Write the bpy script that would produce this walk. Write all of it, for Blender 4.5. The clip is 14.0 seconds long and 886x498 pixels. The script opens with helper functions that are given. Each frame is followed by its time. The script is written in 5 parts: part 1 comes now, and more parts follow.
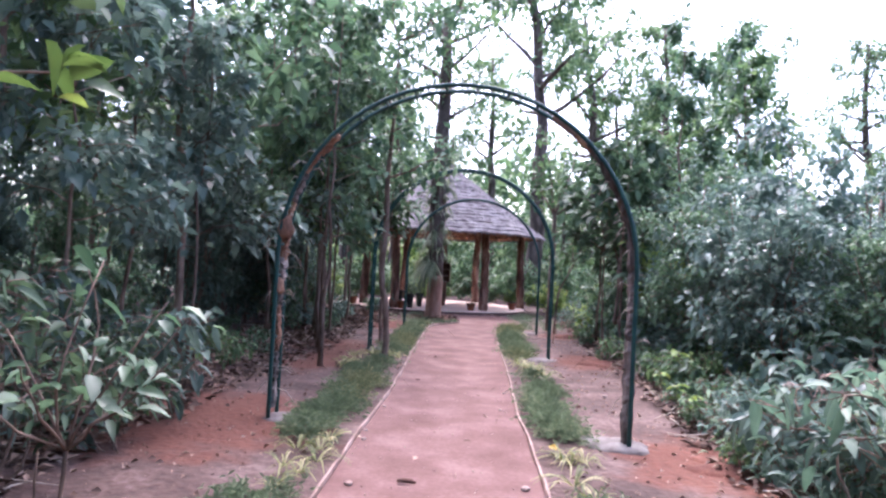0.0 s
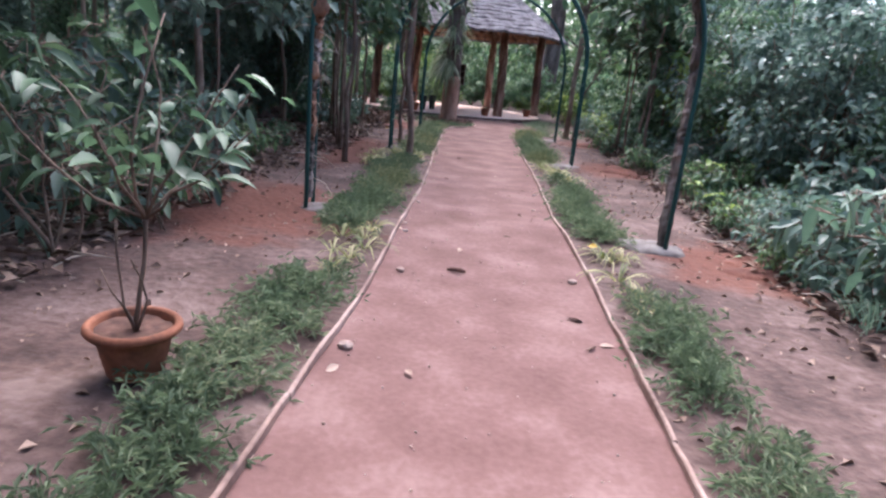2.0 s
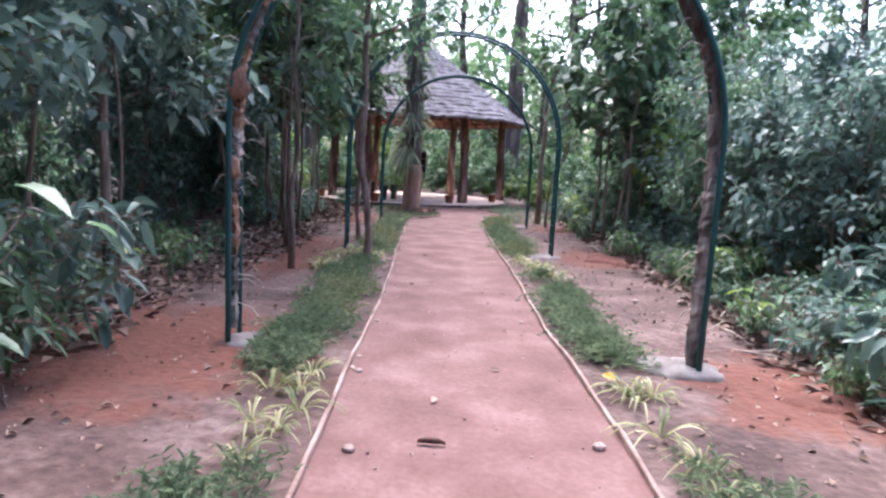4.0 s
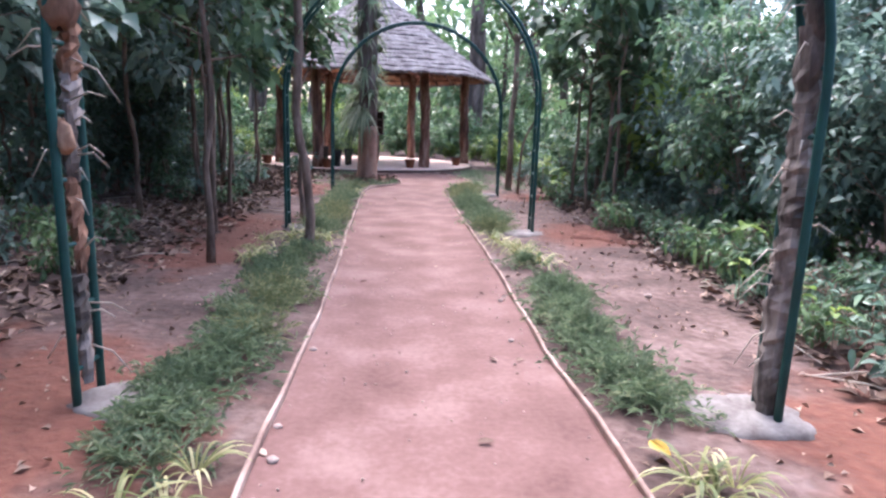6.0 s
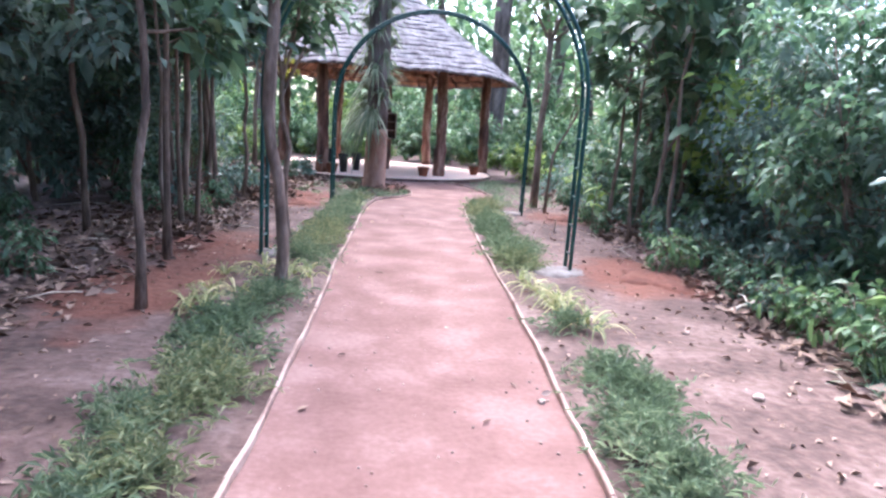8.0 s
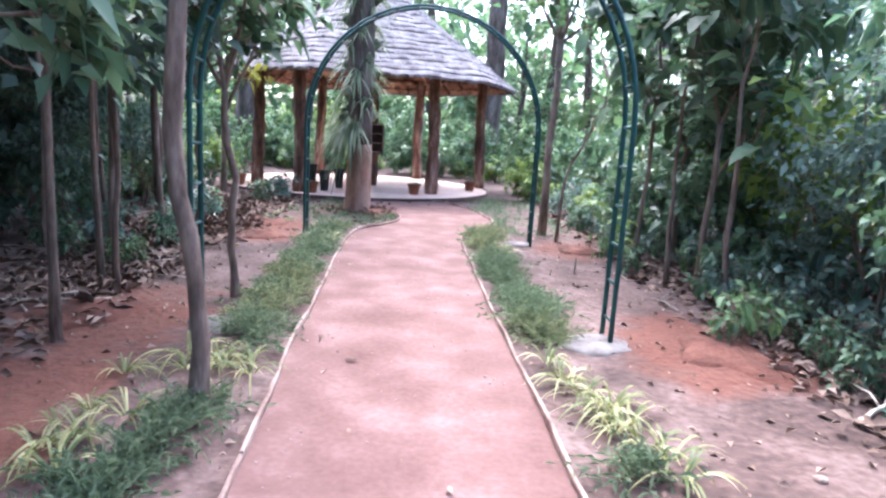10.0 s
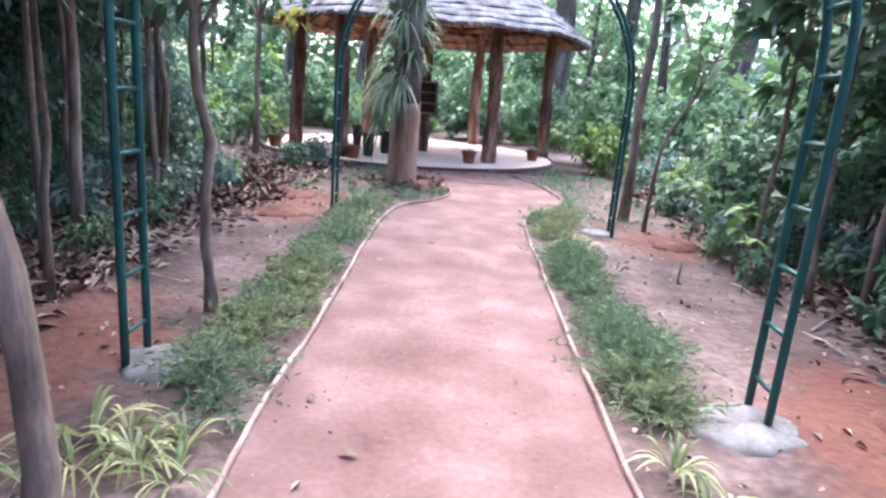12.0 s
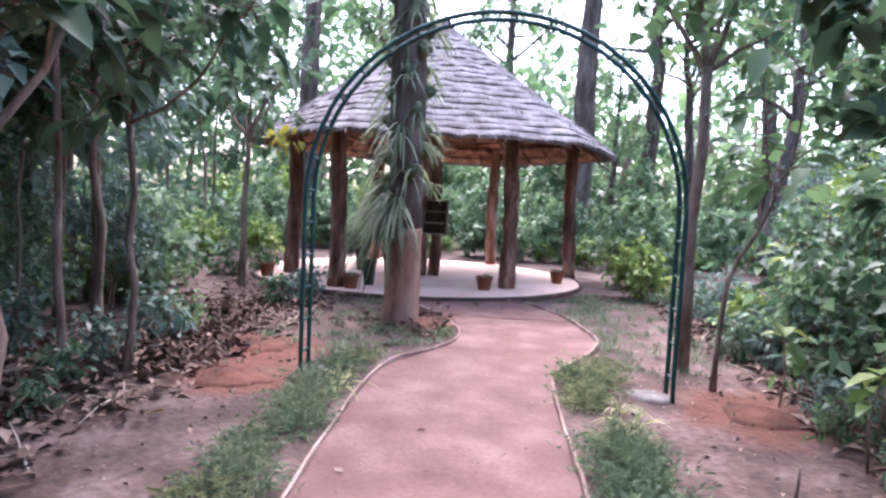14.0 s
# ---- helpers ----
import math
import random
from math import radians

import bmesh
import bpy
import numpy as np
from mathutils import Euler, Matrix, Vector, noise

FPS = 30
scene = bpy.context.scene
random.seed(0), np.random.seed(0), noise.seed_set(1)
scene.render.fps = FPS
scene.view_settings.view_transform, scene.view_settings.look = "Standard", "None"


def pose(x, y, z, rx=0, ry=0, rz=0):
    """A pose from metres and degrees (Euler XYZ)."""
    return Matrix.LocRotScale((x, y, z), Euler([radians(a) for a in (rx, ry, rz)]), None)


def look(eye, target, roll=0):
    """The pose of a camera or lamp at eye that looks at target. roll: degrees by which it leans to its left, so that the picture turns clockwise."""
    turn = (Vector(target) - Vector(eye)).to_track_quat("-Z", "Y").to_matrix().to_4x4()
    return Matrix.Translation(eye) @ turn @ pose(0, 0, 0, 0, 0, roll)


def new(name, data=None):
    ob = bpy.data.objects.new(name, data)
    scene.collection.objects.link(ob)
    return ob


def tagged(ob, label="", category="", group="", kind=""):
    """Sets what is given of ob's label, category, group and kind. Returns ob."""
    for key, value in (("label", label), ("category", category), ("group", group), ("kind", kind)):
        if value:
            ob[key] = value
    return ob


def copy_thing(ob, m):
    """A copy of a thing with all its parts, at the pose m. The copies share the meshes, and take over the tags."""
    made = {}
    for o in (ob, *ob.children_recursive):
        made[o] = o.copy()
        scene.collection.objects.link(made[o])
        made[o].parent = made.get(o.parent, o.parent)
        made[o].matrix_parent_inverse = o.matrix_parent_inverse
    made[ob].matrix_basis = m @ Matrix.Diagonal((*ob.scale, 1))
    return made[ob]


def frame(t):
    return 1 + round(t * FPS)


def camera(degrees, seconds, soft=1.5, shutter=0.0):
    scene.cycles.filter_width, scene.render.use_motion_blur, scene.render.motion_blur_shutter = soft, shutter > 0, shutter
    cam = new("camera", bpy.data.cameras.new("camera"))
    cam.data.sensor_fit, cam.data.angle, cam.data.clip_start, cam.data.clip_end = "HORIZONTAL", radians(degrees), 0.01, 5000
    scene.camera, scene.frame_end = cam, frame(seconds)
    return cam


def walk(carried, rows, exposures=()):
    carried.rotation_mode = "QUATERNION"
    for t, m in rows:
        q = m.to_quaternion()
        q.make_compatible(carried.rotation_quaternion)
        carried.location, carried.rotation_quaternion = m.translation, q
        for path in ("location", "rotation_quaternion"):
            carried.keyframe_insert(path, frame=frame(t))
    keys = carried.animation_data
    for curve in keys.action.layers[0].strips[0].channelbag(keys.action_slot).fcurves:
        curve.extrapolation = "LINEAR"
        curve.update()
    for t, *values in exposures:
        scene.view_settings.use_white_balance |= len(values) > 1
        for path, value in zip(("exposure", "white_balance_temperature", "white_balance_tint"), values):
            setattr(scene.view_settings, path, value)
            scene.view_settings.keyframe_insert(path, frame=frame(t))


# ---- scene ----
cam = camera(70.4, 14.0, soft=2.5)
PATH = [
    (0, (0.53, -1.963, 1.406), (0.349, 0.028, 1.456), 3.1),
    (0.5, (0.419, -2.079, 1.365), (0.366, -0.084, 1.236), 3.5),
    (1, (0.34, -2.146, 1.377), (0.242, -0.16, 1.166), 4.3),
    (1.5, (0.289, -2.083, 1.317), (0.228, -0.105, 1.029), 5.5),
    (2, (0.173, -1.834, 1.253), (0.044, 0.085, 0.706), 5.7),
    (2.5, (0.032, -1.58, 1.303), (-0.036, 0.371, 0.87), 3.7),
    (3, (-0.003, -1.318, 1.293), (0.045, 0.652, 0.949), 2.5),
    (3.2, (0.026, -1.179, 1.273), (-0.02, 0.801, 0.994), 3.2),
    (5.3, (0.109, 0.312, 1.247), (0.082, 2.291, 0.957), 2.1),
    (5.5, (0.099, 0.443, 1.254), (0.183, 2.407, 0.885), 1.9),
    (6, (0.066, 0.802, 1.25), (0.137, 2.761, 0.854), 1.9),
    (6.5, (0.031, 1.169, 1.265), (0.093, 3.134, 0.901), 4.1),
    (7, (0.059, 1.605, 1.281), (0.192, 3.565, 0.903), 2.9),
    (7.5, (0.131, 1.933, 1.293), (0.144, 3.901, 0.937), 3.1),
    (7.7, (0.094, 2.101, 1.264), (0.115, 4.066, 0.889), 3.7),
    (9.8, (0.07, 3.74, 1.349), (0.138, 5.698, 0.946), 3.7),
    (10, (0.057, 3.917, 1.386), (0.111, 5.883, 1.021), 3.4),
    (10.5, (-0.021, 4.289, 1.341), (-0.051, 6.249, 0.941), 2.3),
    (11, (-0.07, 4.7, 1.349), (-0.095, 6.642, 0.872), 2.0),
    (11.5, (-0.04, 5.071, 1.348), (-0.086, 7.009, 0.857), 2.9),
    (12, (0.038, 5.512, 1.317), (-0.069, 7.449, 0.83), 4.6),
    (12.5, (0.083, 5.924, 1.42), (0.099, 7.903, 1.129), 1.4),
    (13, (0.123, 6.337, 1.413), (-0.053, 8.322, 1.249), 3.4),
    (13.5, (0.107, 6.737, 1.424), (-0.09, 8.725, 1.322), 2.9),
    (14, (0.116, 7.1, 1.426), (-0.096, 9.083, 1.28), 2.8),
]
# seconds, stops, kelvin, tint: the clip brightens and loses some of its red as it goes
EXPOSURES = [(0, 2.42, 5520, 24), (0.5, 2.0, 5550, 23), (1, 1.95, 5550, 23), (1.5, 2.1, 5550, 20), (2, 2.1, 5550, 15), (3, 2.52, 5480, 16), (5.5, 2.4, 5550, 17), (6, 2.6, 5520, 17),
             (6.5, 2.82, 5480, 16), (7.5, 3.03, 5340, 14), (10, 3.2, 5280, 12), (12, 3.16, 5220, 9), (13, 3.0, 5360, 15), (14, 2.86, 5500, 20)]
walk(cam, [(t, look(eye, target, roll)) for t, eye, target, roll in PATH],
     exposures=EXPOSURES)

import itertools

# ---- light: a pale, bright sky and a weak sun spread wide by cloud ----
SUN_AZ, SUN_EL = -5, 60
world = bpy.data.worlds.new("sky")
scene.world = world
world.use_nodes = True
wn = world.node_tree.nodes
sky = wn.new("ShaderNodeTexSky")
sky.sky_type = 'NISHITA'
sky.sun_disc = False
sky.sun_elevation, sky.sun_rotation = radians(SUN_EL), radians(SUN_AZ)
sky.air_density, sky.dust_density, sky.ozone_density = 1.0, 6.0, 1.0
wn["Background"].inputs["Strength"].default_value = 0.15
world.node_tree.links.new(sky.outputs[0], wn["Background"].inputs["Color"])
sun = new("sun", bpy.data.lights.new("sun", 'SUN'))
sun.data.energy, sun.data.angle, sun.data.color = 1.0, radians(70), (1, 0.96, 0.9)
sun_way = Vector((math.sin(radians(SUN_AZ)) * math.cos(radians(SUN_EL)),
                  math.cos(radians(SUN_AZ)) * math.cos(radians(SUN_EL)), math.sin(radians(SUN_EL))))
sun.matrix_basis = look(sun_way * 60, (0, 0, 0))


# ---- materials ----
def mat(name, stops, scale=8.0, fine=60.0, rough=0.8, bump=0.3, bump_dist=0.01, translucent=0.0, island=0.0,
        stretch=(1, 1, 1), spec=0.3, fine_amount=0.35, per_object=0.0):
    """Noise-mottled material: colours along a ramp by coarse noise, with fine grain, optional variation per island."""
    m = bpy.data.materials.new(name)
    m.use_nodes = True
    nt = m.node_tree
    n, l = nt.nodes, nt.links
    b = n["Principled BSDF"]
    b.inputs["Roughness"].default_value = rough
    b.inputs["Specular IOR Level"].default_value = spec
    co = n.new("ShaderNodeTexCoord")
    mp = n.new("ShaderNodeMapping")
    mp.inputs["Scale"].default_value = stretch
    l.new(co.outputs["Object"], mp.inputs["Vector"])
    a = n.new("ShaderNodeTexNoise")
    a.inputs["Scale"].default_value, a.inputs["Detail"].default_value = scale, 5
    f = n.new("ShaderNodeTexNoise")
    f.inputs["Scale"].default_value, f.inputs["Detail"].default_value = fine, 4
    l.new(mp.outputs[0], a.inputs["Vector"])
    l.new(mp.outputs[0], f.inputs["Vector"])
    fac = n.new("ShaderNodeMath")
    fac.operation = 'MULTIPLY_ADD'
    fac.inputs[1].default_value = fine_amount
    l.new(f.outputs["Fac"], fac.inputs[0])
    l.new(a.outputs["Fac"], fac.inputs[2])
    last = fac.outputs[0]
    shift = -fine_amount / 2
    if island:
        g = n.new("ShaderNodeNewGeometry")
        k = n.new("ShaderNodeMath")
        k.operation, k.inputs[1].default_value = 'MULTIPLY_ADD', island
        l.new(g.outputs["Random Per Island"], k.inputs[0])
        l.new(last, k.inputs[2])
        last, shift = k.outputs[0], shift - island / 2
    if per_object:
        g = n.new("ShaderNodeObjectInfo")
        k = n.new("ShaderNodeMath")
        k.operation, k.inputs[1].default_value = 'MULTIPLY_ADD', per_object
        l.new(g.outputs["Random"], k.inputs[0])
        l.new(last, k.inputs[2])
        last, shift = k.outputs[0], shift - per_object / 2
    s = n.new("ShaderNodeMath")
    s.operation, s.inputs[1].default_value = 'ADD', shift
    l.new(last, s.inputs[0])
    r = n.new("ShaderNodeValToRGB")
    while len(r.color_ramp.elements) < len(stops):
        r.color_ramp.elements.new(0.5)
    for e, (p, c) in zip(r.color_ramp.elements, stops):
        e.position, e.color = p, (*c, 1)
    l.new(s.outputs[0], r.inputs[0])
    l.new(r.outputs[0], b.inputs["Base Color"])
    if bump:
        bp = n.new("ShaderNodeBump")
        bp.inputs["Strength"].default_value, bp.inputs["Distance"].default_value = bump, bump_dist
        l.new(fac.outputs[0], bp.inputs["Height"])
        l.new(bp.outputs[0], b.inputs["Normal"])
    if translucent:
        t = n.new("ShaderNodeBsdfTranslucent")
        mx = n.new("ShaderNodeMixShader")
        mx.inputs[0].default_value = translucent
        l.new(r.outputs[0], t.inputs["Color"])
        l.new(b.outputs[0], mx.inputs[1])
        l.new(t.outputs[0], mx.inputs[2])
        l.new(mx.outputs[0], n["Material Output"].inputs["Surface"])
    return m


SAND = mat("sandy_earth", [(0.3, (0.042, 0.0245, 0.020)), (0.5, (0.085, 0.051, 0.043)), (0.72, (0.165, 0.112, 0.097))],
           scale=1.7, fine=17, rough=0.95, bump=1.0, bump_dist=0.035, fine_amount=0.55)
SPILLS = [(-2.0, 3.2, 1.25, 1.2), (2.4, 3.05, 1.0, 0.9), (-2.15, 8.2, 0.75, 0.9), (2.0, 8.1, 0.62, 0.95), (-2.3, 12.6, 0.85, 0.8), (-1.95, 11.7, 0.5, 0.45),
          (1.95, 11.8, 0.65, 0.7), (-2.0, 6.8, 0.55, 1.1)]


def stain(m, spots, dark, light):
    """Dug red soil spread on the ground round given places, with a ragged rim."""
    nt = m.node_tree
    n, l = nt.nodes, nt.links
    ramp = next(x for x in n if x.type == 'VALTORGB')
    co = next(x for x in n if x.type == 'TEX_COORD')
    grain = [x for x in n if x.type == 'TEX_NOISE'][1]
    wild = n.new("ShaderNodeTexNoise")
    wild.inputs["Scale"].default_value, wild.inputs["Detail"].default_value = 2.6, 8
    l.new(co.outputs["Object"], wild.inputs["Vector"])
    best = None
    for x, y, rx, ry in spots:
        mp = n.new("ShaderNodeMapping")
        mp.inputs["Location"].default_value = (-x / rx, -y / ry, 0)
        mp.inputs["Scale"].default_value = (1 / rx, 1 / ry, 0)
        ln = n.new("ShaderNodeVectorMath")
        ln.operation = 'LENGTH'
        l.new(co.outputs["Object"], mp.inputs["Vector"])
        l.new(mp.outputs[0], ln.inputs[0])
        out = ln.outputs["Value"]
        if best is not None:
            mn = n.new("ShaderNodeMath")
            mn.operation = 'MINIMUM'
            l.new(best, mn.inputs[0])
            l.new(out, mn.inputs[1])
            out = mn.outputs[0]
        best = out
    add = n.new("ShaderNodeMath")
    add.operation, add.inputs[1].default_value = 'MULTIPLY_ADD', 1.5
    l.new(wild.outputs["Fac"], add.inputs[0])
    l.new(best, add.inputs[2])
    mr = n.new("ShaderNodeMapRange")
    mr.inputs["From Min"].default_value, mr.inputs["From Max"].default_value = 1.45, 1.85
    mr.inputs["To Min"].default_value, mr.inputs["To Max"].default_value = 0.92, 0.0
    l.new(add.outputs[0], mr.inputs["Value"])
    red = n.new("ShaderNodeMix")
    red.data_type = 'RGBA'
    red.inputs["A"].default_value, red.inputs["B"].default_value = (*dark, 1), (*light, 1)
    l.new(grain.outputs["Fac"], red.inputs["Factor"])
    mx = n.new("ShaderNodeMix")
    mx.data_type = 'RGBA'
    l.new(mr.outputs[0], mx.inputs["Factor"])
    l.new(ramp.outputs[0], mx.inputs["A"])
    l.new(red.outputs["Result"], mx.inputs["B"])
    l.new(mx.outputs["Result"], n["Principled BSDF"].inputs["Base Color"])


stain(SAND, SPILLS, (0.055, 0.019, 0.012), (0.165, 0.061, 0.039))
LATERITE = mat("laterite_path", [(0.25, (0.088, 0.043, 0.036)), (0.5, (0.137, 0.073, 0.063)), (0.75, (0.200, 0.122, 0.108))],
               scale=2.3, fine=30, rough=0.95, bump=0.5, bump_dist=0.008)
RED_SOIL = mat("dug_red_soil", [(0.3, (0.055, 0.02, 0.013)), (0.5, (0.105, 0.04, 0.027)), (0.7, (0.16, 0.067, 0.046))],
               scale=3, fine=40, rough=0.97, bump=0.8, bump_dist=0.03)
EDGING = mat("pale_edging", [(0.32, (0.14, 0.085, 0.07)), (0.5, (0.25, 0.165, 0.135)), (0.68, (0.37, 0.27, 0.23))],
             scale=3, fine=30, rough=0.85, bump=0.4)
CONCRETE = mat("rough_concrete", [(0.3, (0.085, 0.066, 0.058)), (0.5, (0.15, 0.128, 0.118)), (0.75, (0.235, 0.21, 0.197))],
               scale=5, fine=50, rough=0.9, bump=0.6)
SLAB = mat("pavilion_floor", [(0.3, (0.74, 0.48, 0.36)), (0.55, (0.83, 0.575, 0.44)), (0.75, (0.88, 0.655, 0.53))],
           scale=1.2, fine=30, rough=0.8, bump=0.25)
GREEN_PAINT = mat("dark_green_paint", [(0.3, (0.006, 0.035, 0.032)), (0.6, (0.010, 0.058, 0.050)), (0.8, (0.02, 0.08, 0.065))],
                  scale=6, fine=40, rough=0.5, bump=0.1, spec=0.4)
BARK = mat("grey_brown_bark", [(0.3, (0.07, 0.046, 0.034)), (0.5, (0.165, 0.113, 0.085)), (0.72, (0.29, 0.215, 0.172))],
           scale=9, fine=40, rough=0.95, bump=0.9, bump_dist=0.02, stretch=(1, 1, 0.3), per_object=0.15)
BIG_BARK = mat("big_tree_bark", [(0.3, (0.045, 0.033, 0.027)), (0.5, (0.10, 0.074, 0.06)), (0.7, (0.19, 0.147, 0.125))],
               scale=6, fine=30, rough=0.95, bump=1.0, bump_dist=0.03, stretch=(1, 1, 0.25))
FOOT_BARK = mat("reddish_trunk_foot", [(0.3, (0.17, 0.09, 0.062)), (0.5, (0.29, 0.165, 0.118)), (0.7, (0.38, 0.245, 0.185))],
                scale=5, fine=35, rough=0.95, bump=0.6, bump_dist=0.015, stretch=(1, 1, 0.3))
TAN_BARK = mat("peeling_tan_bark", [(0.3, (0.09, 0.045, 0.028)), (0.5, (0.2, 0.10, 0.062)), (0.72, (0.38, 0.23, 0.15))],
               scale=7, fine=45, rough=0.9, bump=0.9, bump_dist=0.02, stretch=(1, 1, 0.35), per_object=0.35)
DARK_BARK = mat("dark_bark_slab", [(0.3, (0.045, 0.036, 0.032)), (0.5, (0.10, 0.08, 0.07)), (0.72, (0.235, 0.19, 0.168))],
                scale=8, fine=45, rough=0.95, bump=0.9, bump_dist=0.02, stretch=(1, 1, 0.35), per_object=0.35)
POST_WOOD = mat("red_brown_log", [(0.32, (0.06, 0.026, 0.018)), (0.5, (0.17, 0.078, 0.052)), (0.68, (0.36, 0.23, 0.175))],
                scale=7, fine=40, rough=0.75, bump=0.8, bump_dist=0.02, stretch=(1, 1, 0.2), per_object=0.1)
THATCH = mat("weathered_thatch", [(0.28, (0.07, 0.058, 0.06)), (0.5, (0.155, 0.134, 0.137)), (0.72, (0.25, 0.227, 0.229))],
             scale=4, fine=38, rough=0.95, bump=1.0, bump_dist=0.03, island=0.25)
THATCH_IN = mat("red_brown_thatch_lining", [(0.3, (0.15, 0.07, 0.045)), (0.55, (0.31, 0.16, 0.10)), (0.75, (0.44, 0.27, 0.18))],
                scale=5, fine=40, rough=0.95, bump=0.8, bump_dist=0.02)
TERRACOTTA = mat("terracotta", [(0.3, (0.09, 0.035, 0.02)), (0.5, (0.195, 0.068, 0.035)), (0.75, (0.29, 0.115, 0.063))],
                 scale=6, fine=40, rough=0.8, bump=0.25)
BLACK_PLASTIC = mat("dull_black_plastic", [(0.3, (0.012, 0.011, 0.011)), (0.7, (0.035, 0.032, 0.03))], scale=6, rough=0.6, bump=0.1)
DARK_WOOD = mat("dark_shelf_wood", [(0.3, (0.03, 0.014, 0.01)), (0.6, (0.075, 0.035, 0.024)), (0.8, (0.13, 0.07, 0.05))],
                scale=6, rough=0.6, bump=0.3, stretch=(1, 1, 0.3))
PALE_WOOD = mat("worn_pale_board", [(0.3, (0.16, 0.10, 0.08)), (0.7, (0.36, 0.26, 0.22))], scale=9, rough=0.7, bump=0.3)
TWIG = mat("pale_twig", [(0.3, (0.28, 0.22, 0.17)), (0.7, (0.5, 0.43, 0.36))], scale=10, rough=0.9, bump=0.3)
DARK_WOODCHIP = mat("dark_wood_chip", [(0.3, (0.05, 0.025, 0.018)), (0.7, (0.12, 0.06, 0.045))], scale=20, rough=0.9, bump=0.3)
STONE = mat("pale_stone", [(0.3, (0.2, 0.13, 0.105)), (0.7, (0.36, 0.28, 0.24))], scale=20, rough=0.9, bump=0.3, per_object=0.3)


def leaf_mat(name, dark, mid, light, translucent=0.46, rough=0.44):
    return mat(name, [(0.2, dark), (0.5, mid), (0.85, light)], scale=1.2, fine=25, rough=rough, bump=0.15,
               translucent=translucent, island=0.6, spec=0.5, fine_amount=0.2, per_object=0.2)


LEAF_DARK = leaf_mat("dark_forest_leaf", (0.047, 0.091, 0.047), (0.091, 0.157, 0.083), (0.16, 0.24, 0.128))
LEAF_MID = leaf_mat("mid_green_leaf", (0.060, 0.112, 0.048), (0.112, 0.185, 0.08), (0.19, 0.275, 0.105))
LEAF_BLUE = leaf_mat("glossy_blue_green_leaf", (0.066, 0.11, 0.085), (0.12, 0.182, 0.14), (0.205, 0.275, 0.215), rough=0.37)
LEAF_YELLOW = leaf_mat("yellow_green_leaf", (0.07, 0.12, 0.028), (0.145, 0.22, 0.045), (0.27, 0.33, 0.07), translucent=0.4)
# leaf colour lightened to carry the haze and light of the distance
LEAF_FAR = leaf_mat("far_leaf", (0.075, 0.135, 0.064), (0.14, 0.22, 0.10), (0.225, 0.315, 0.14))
LEAF_TEAK = leaf_mat("large_dull_leaf", (0.034, 0.062, 0.029), (0.067, 0.112, 0.056), (0.12, 0.182, 0.095), translucent=0.38, rough=0.6)
LEAF_SPRAY = leaf_mat("yellow_leaf", (0.20, 0.20, 0.03), (0.36, 0.33, 0.045), (0.5, 0.44, 0.08))
# lighter copy of the yellow-green leaf, sunlight painted into its colour
LEAF_SUN_TINT = leaf_mat("sunlit_yellow_green_leaf", (0.10, 0.165, 0.04), (0.195, 0.28, 0.065), (0.32, 0.39, 0.10))
GRASS = leaf_mat("feathery_grass", (0.075, 0.11, 0.058), (0.14, 0.185, 0.10), (0.25, 0.275, 0.165), rough=0.7)
TEAL = leaf_mat("pale_teal_leaf", (0.075, 0.135, 0.088), (0.14, 0.22, 0.145), (0.24, 0.325, 0.22), rough=0.42)
PALE_GRASS = leaf_mat("pale_yellowish_grass", (0.105, 0.13, 0.06), (0.185, 0.205, 0.10), (0.31, 0.31, 0.17), rough=0.7)
SPIDER = leaf_mat("striped_strap_leaf", (0.12, 0.145, 0.045), (0.27, 0.27, 0.105), (0.50, 0.45, 0.24), rough=0.55)
STRAP = leaf_mat("grey_green_strap_leaf", (0.09, 0.12, 0.06), (0.17, 0.2, 0.105), (0.33, 0.34, 0.21), rough=0.6)
DEAD = mat("dead_leaf", [(0.2, (0.065, 0.038, 0.028)), (0.5, (0.15, 0.094, 0.068)), (0.8, (0.29, 0.2, 0.155))],
           scale=2, fine=40, rough=0.85, bump=0.3, island=0.7, per_object=0.5)


PALE_LEAF = mat("pale_dry_leaf", [(0.2, (0.22, 0.145, 0.11)), (0.5, (0.36, 0.26, 0.205)), (0.8, (0.5, 0.39, 0.32))], scale=9, fine=60, rough=0.85, bump=0.3)
YELLOW_LEAF = mat("withered_yellow_leaf", [(0.2, (0.30, 0.16, 0.02)), (0.5, (0.46, 0.29, 0.04)), (0.8, (0.55, 0.42, 0.09))], scale=9, fine=60, rough=0.7, bump=0.3)


# ---- mesh helpers ----
rng = np.random.default_rng(7)


class Geo:
    """Collects vertices and faces of one mesh."""

    def __init__(self):
        self.v, self.f, self.n = [], [], 0

    def add(self, verts, faces):
        verts = np.asarray(verts, float).reshape(-1, 3)
        self.v.append(verts)
        if isinstance(faces, np.ndarray):
            self.f.extend((faces + self.n).tolist())
        else:
            self.f.extend([tuple(i + self.n for i in f) for f in faces])
        self.n += len(verts)
        return self

    def mesh(self, name, material, smooth=True):
        me = bpy.data.meshes.new(name)
        me.from_pydata(np.concatenate(self.v).tolist(), [], self.f)
        me.materials.append(material)
        if smooth:
            me.polygons.foreach_set("use_smooth", [True] * len(me.polygons))
        me.update()
        return me

    def ob(self, name, material, parent=None, label="", smooth=True):
        o = new(name, self.mesh(name, material, smooth))
        if parent is not None:
            o.parent = parent
        if label:
            o["label"] = label
        return o


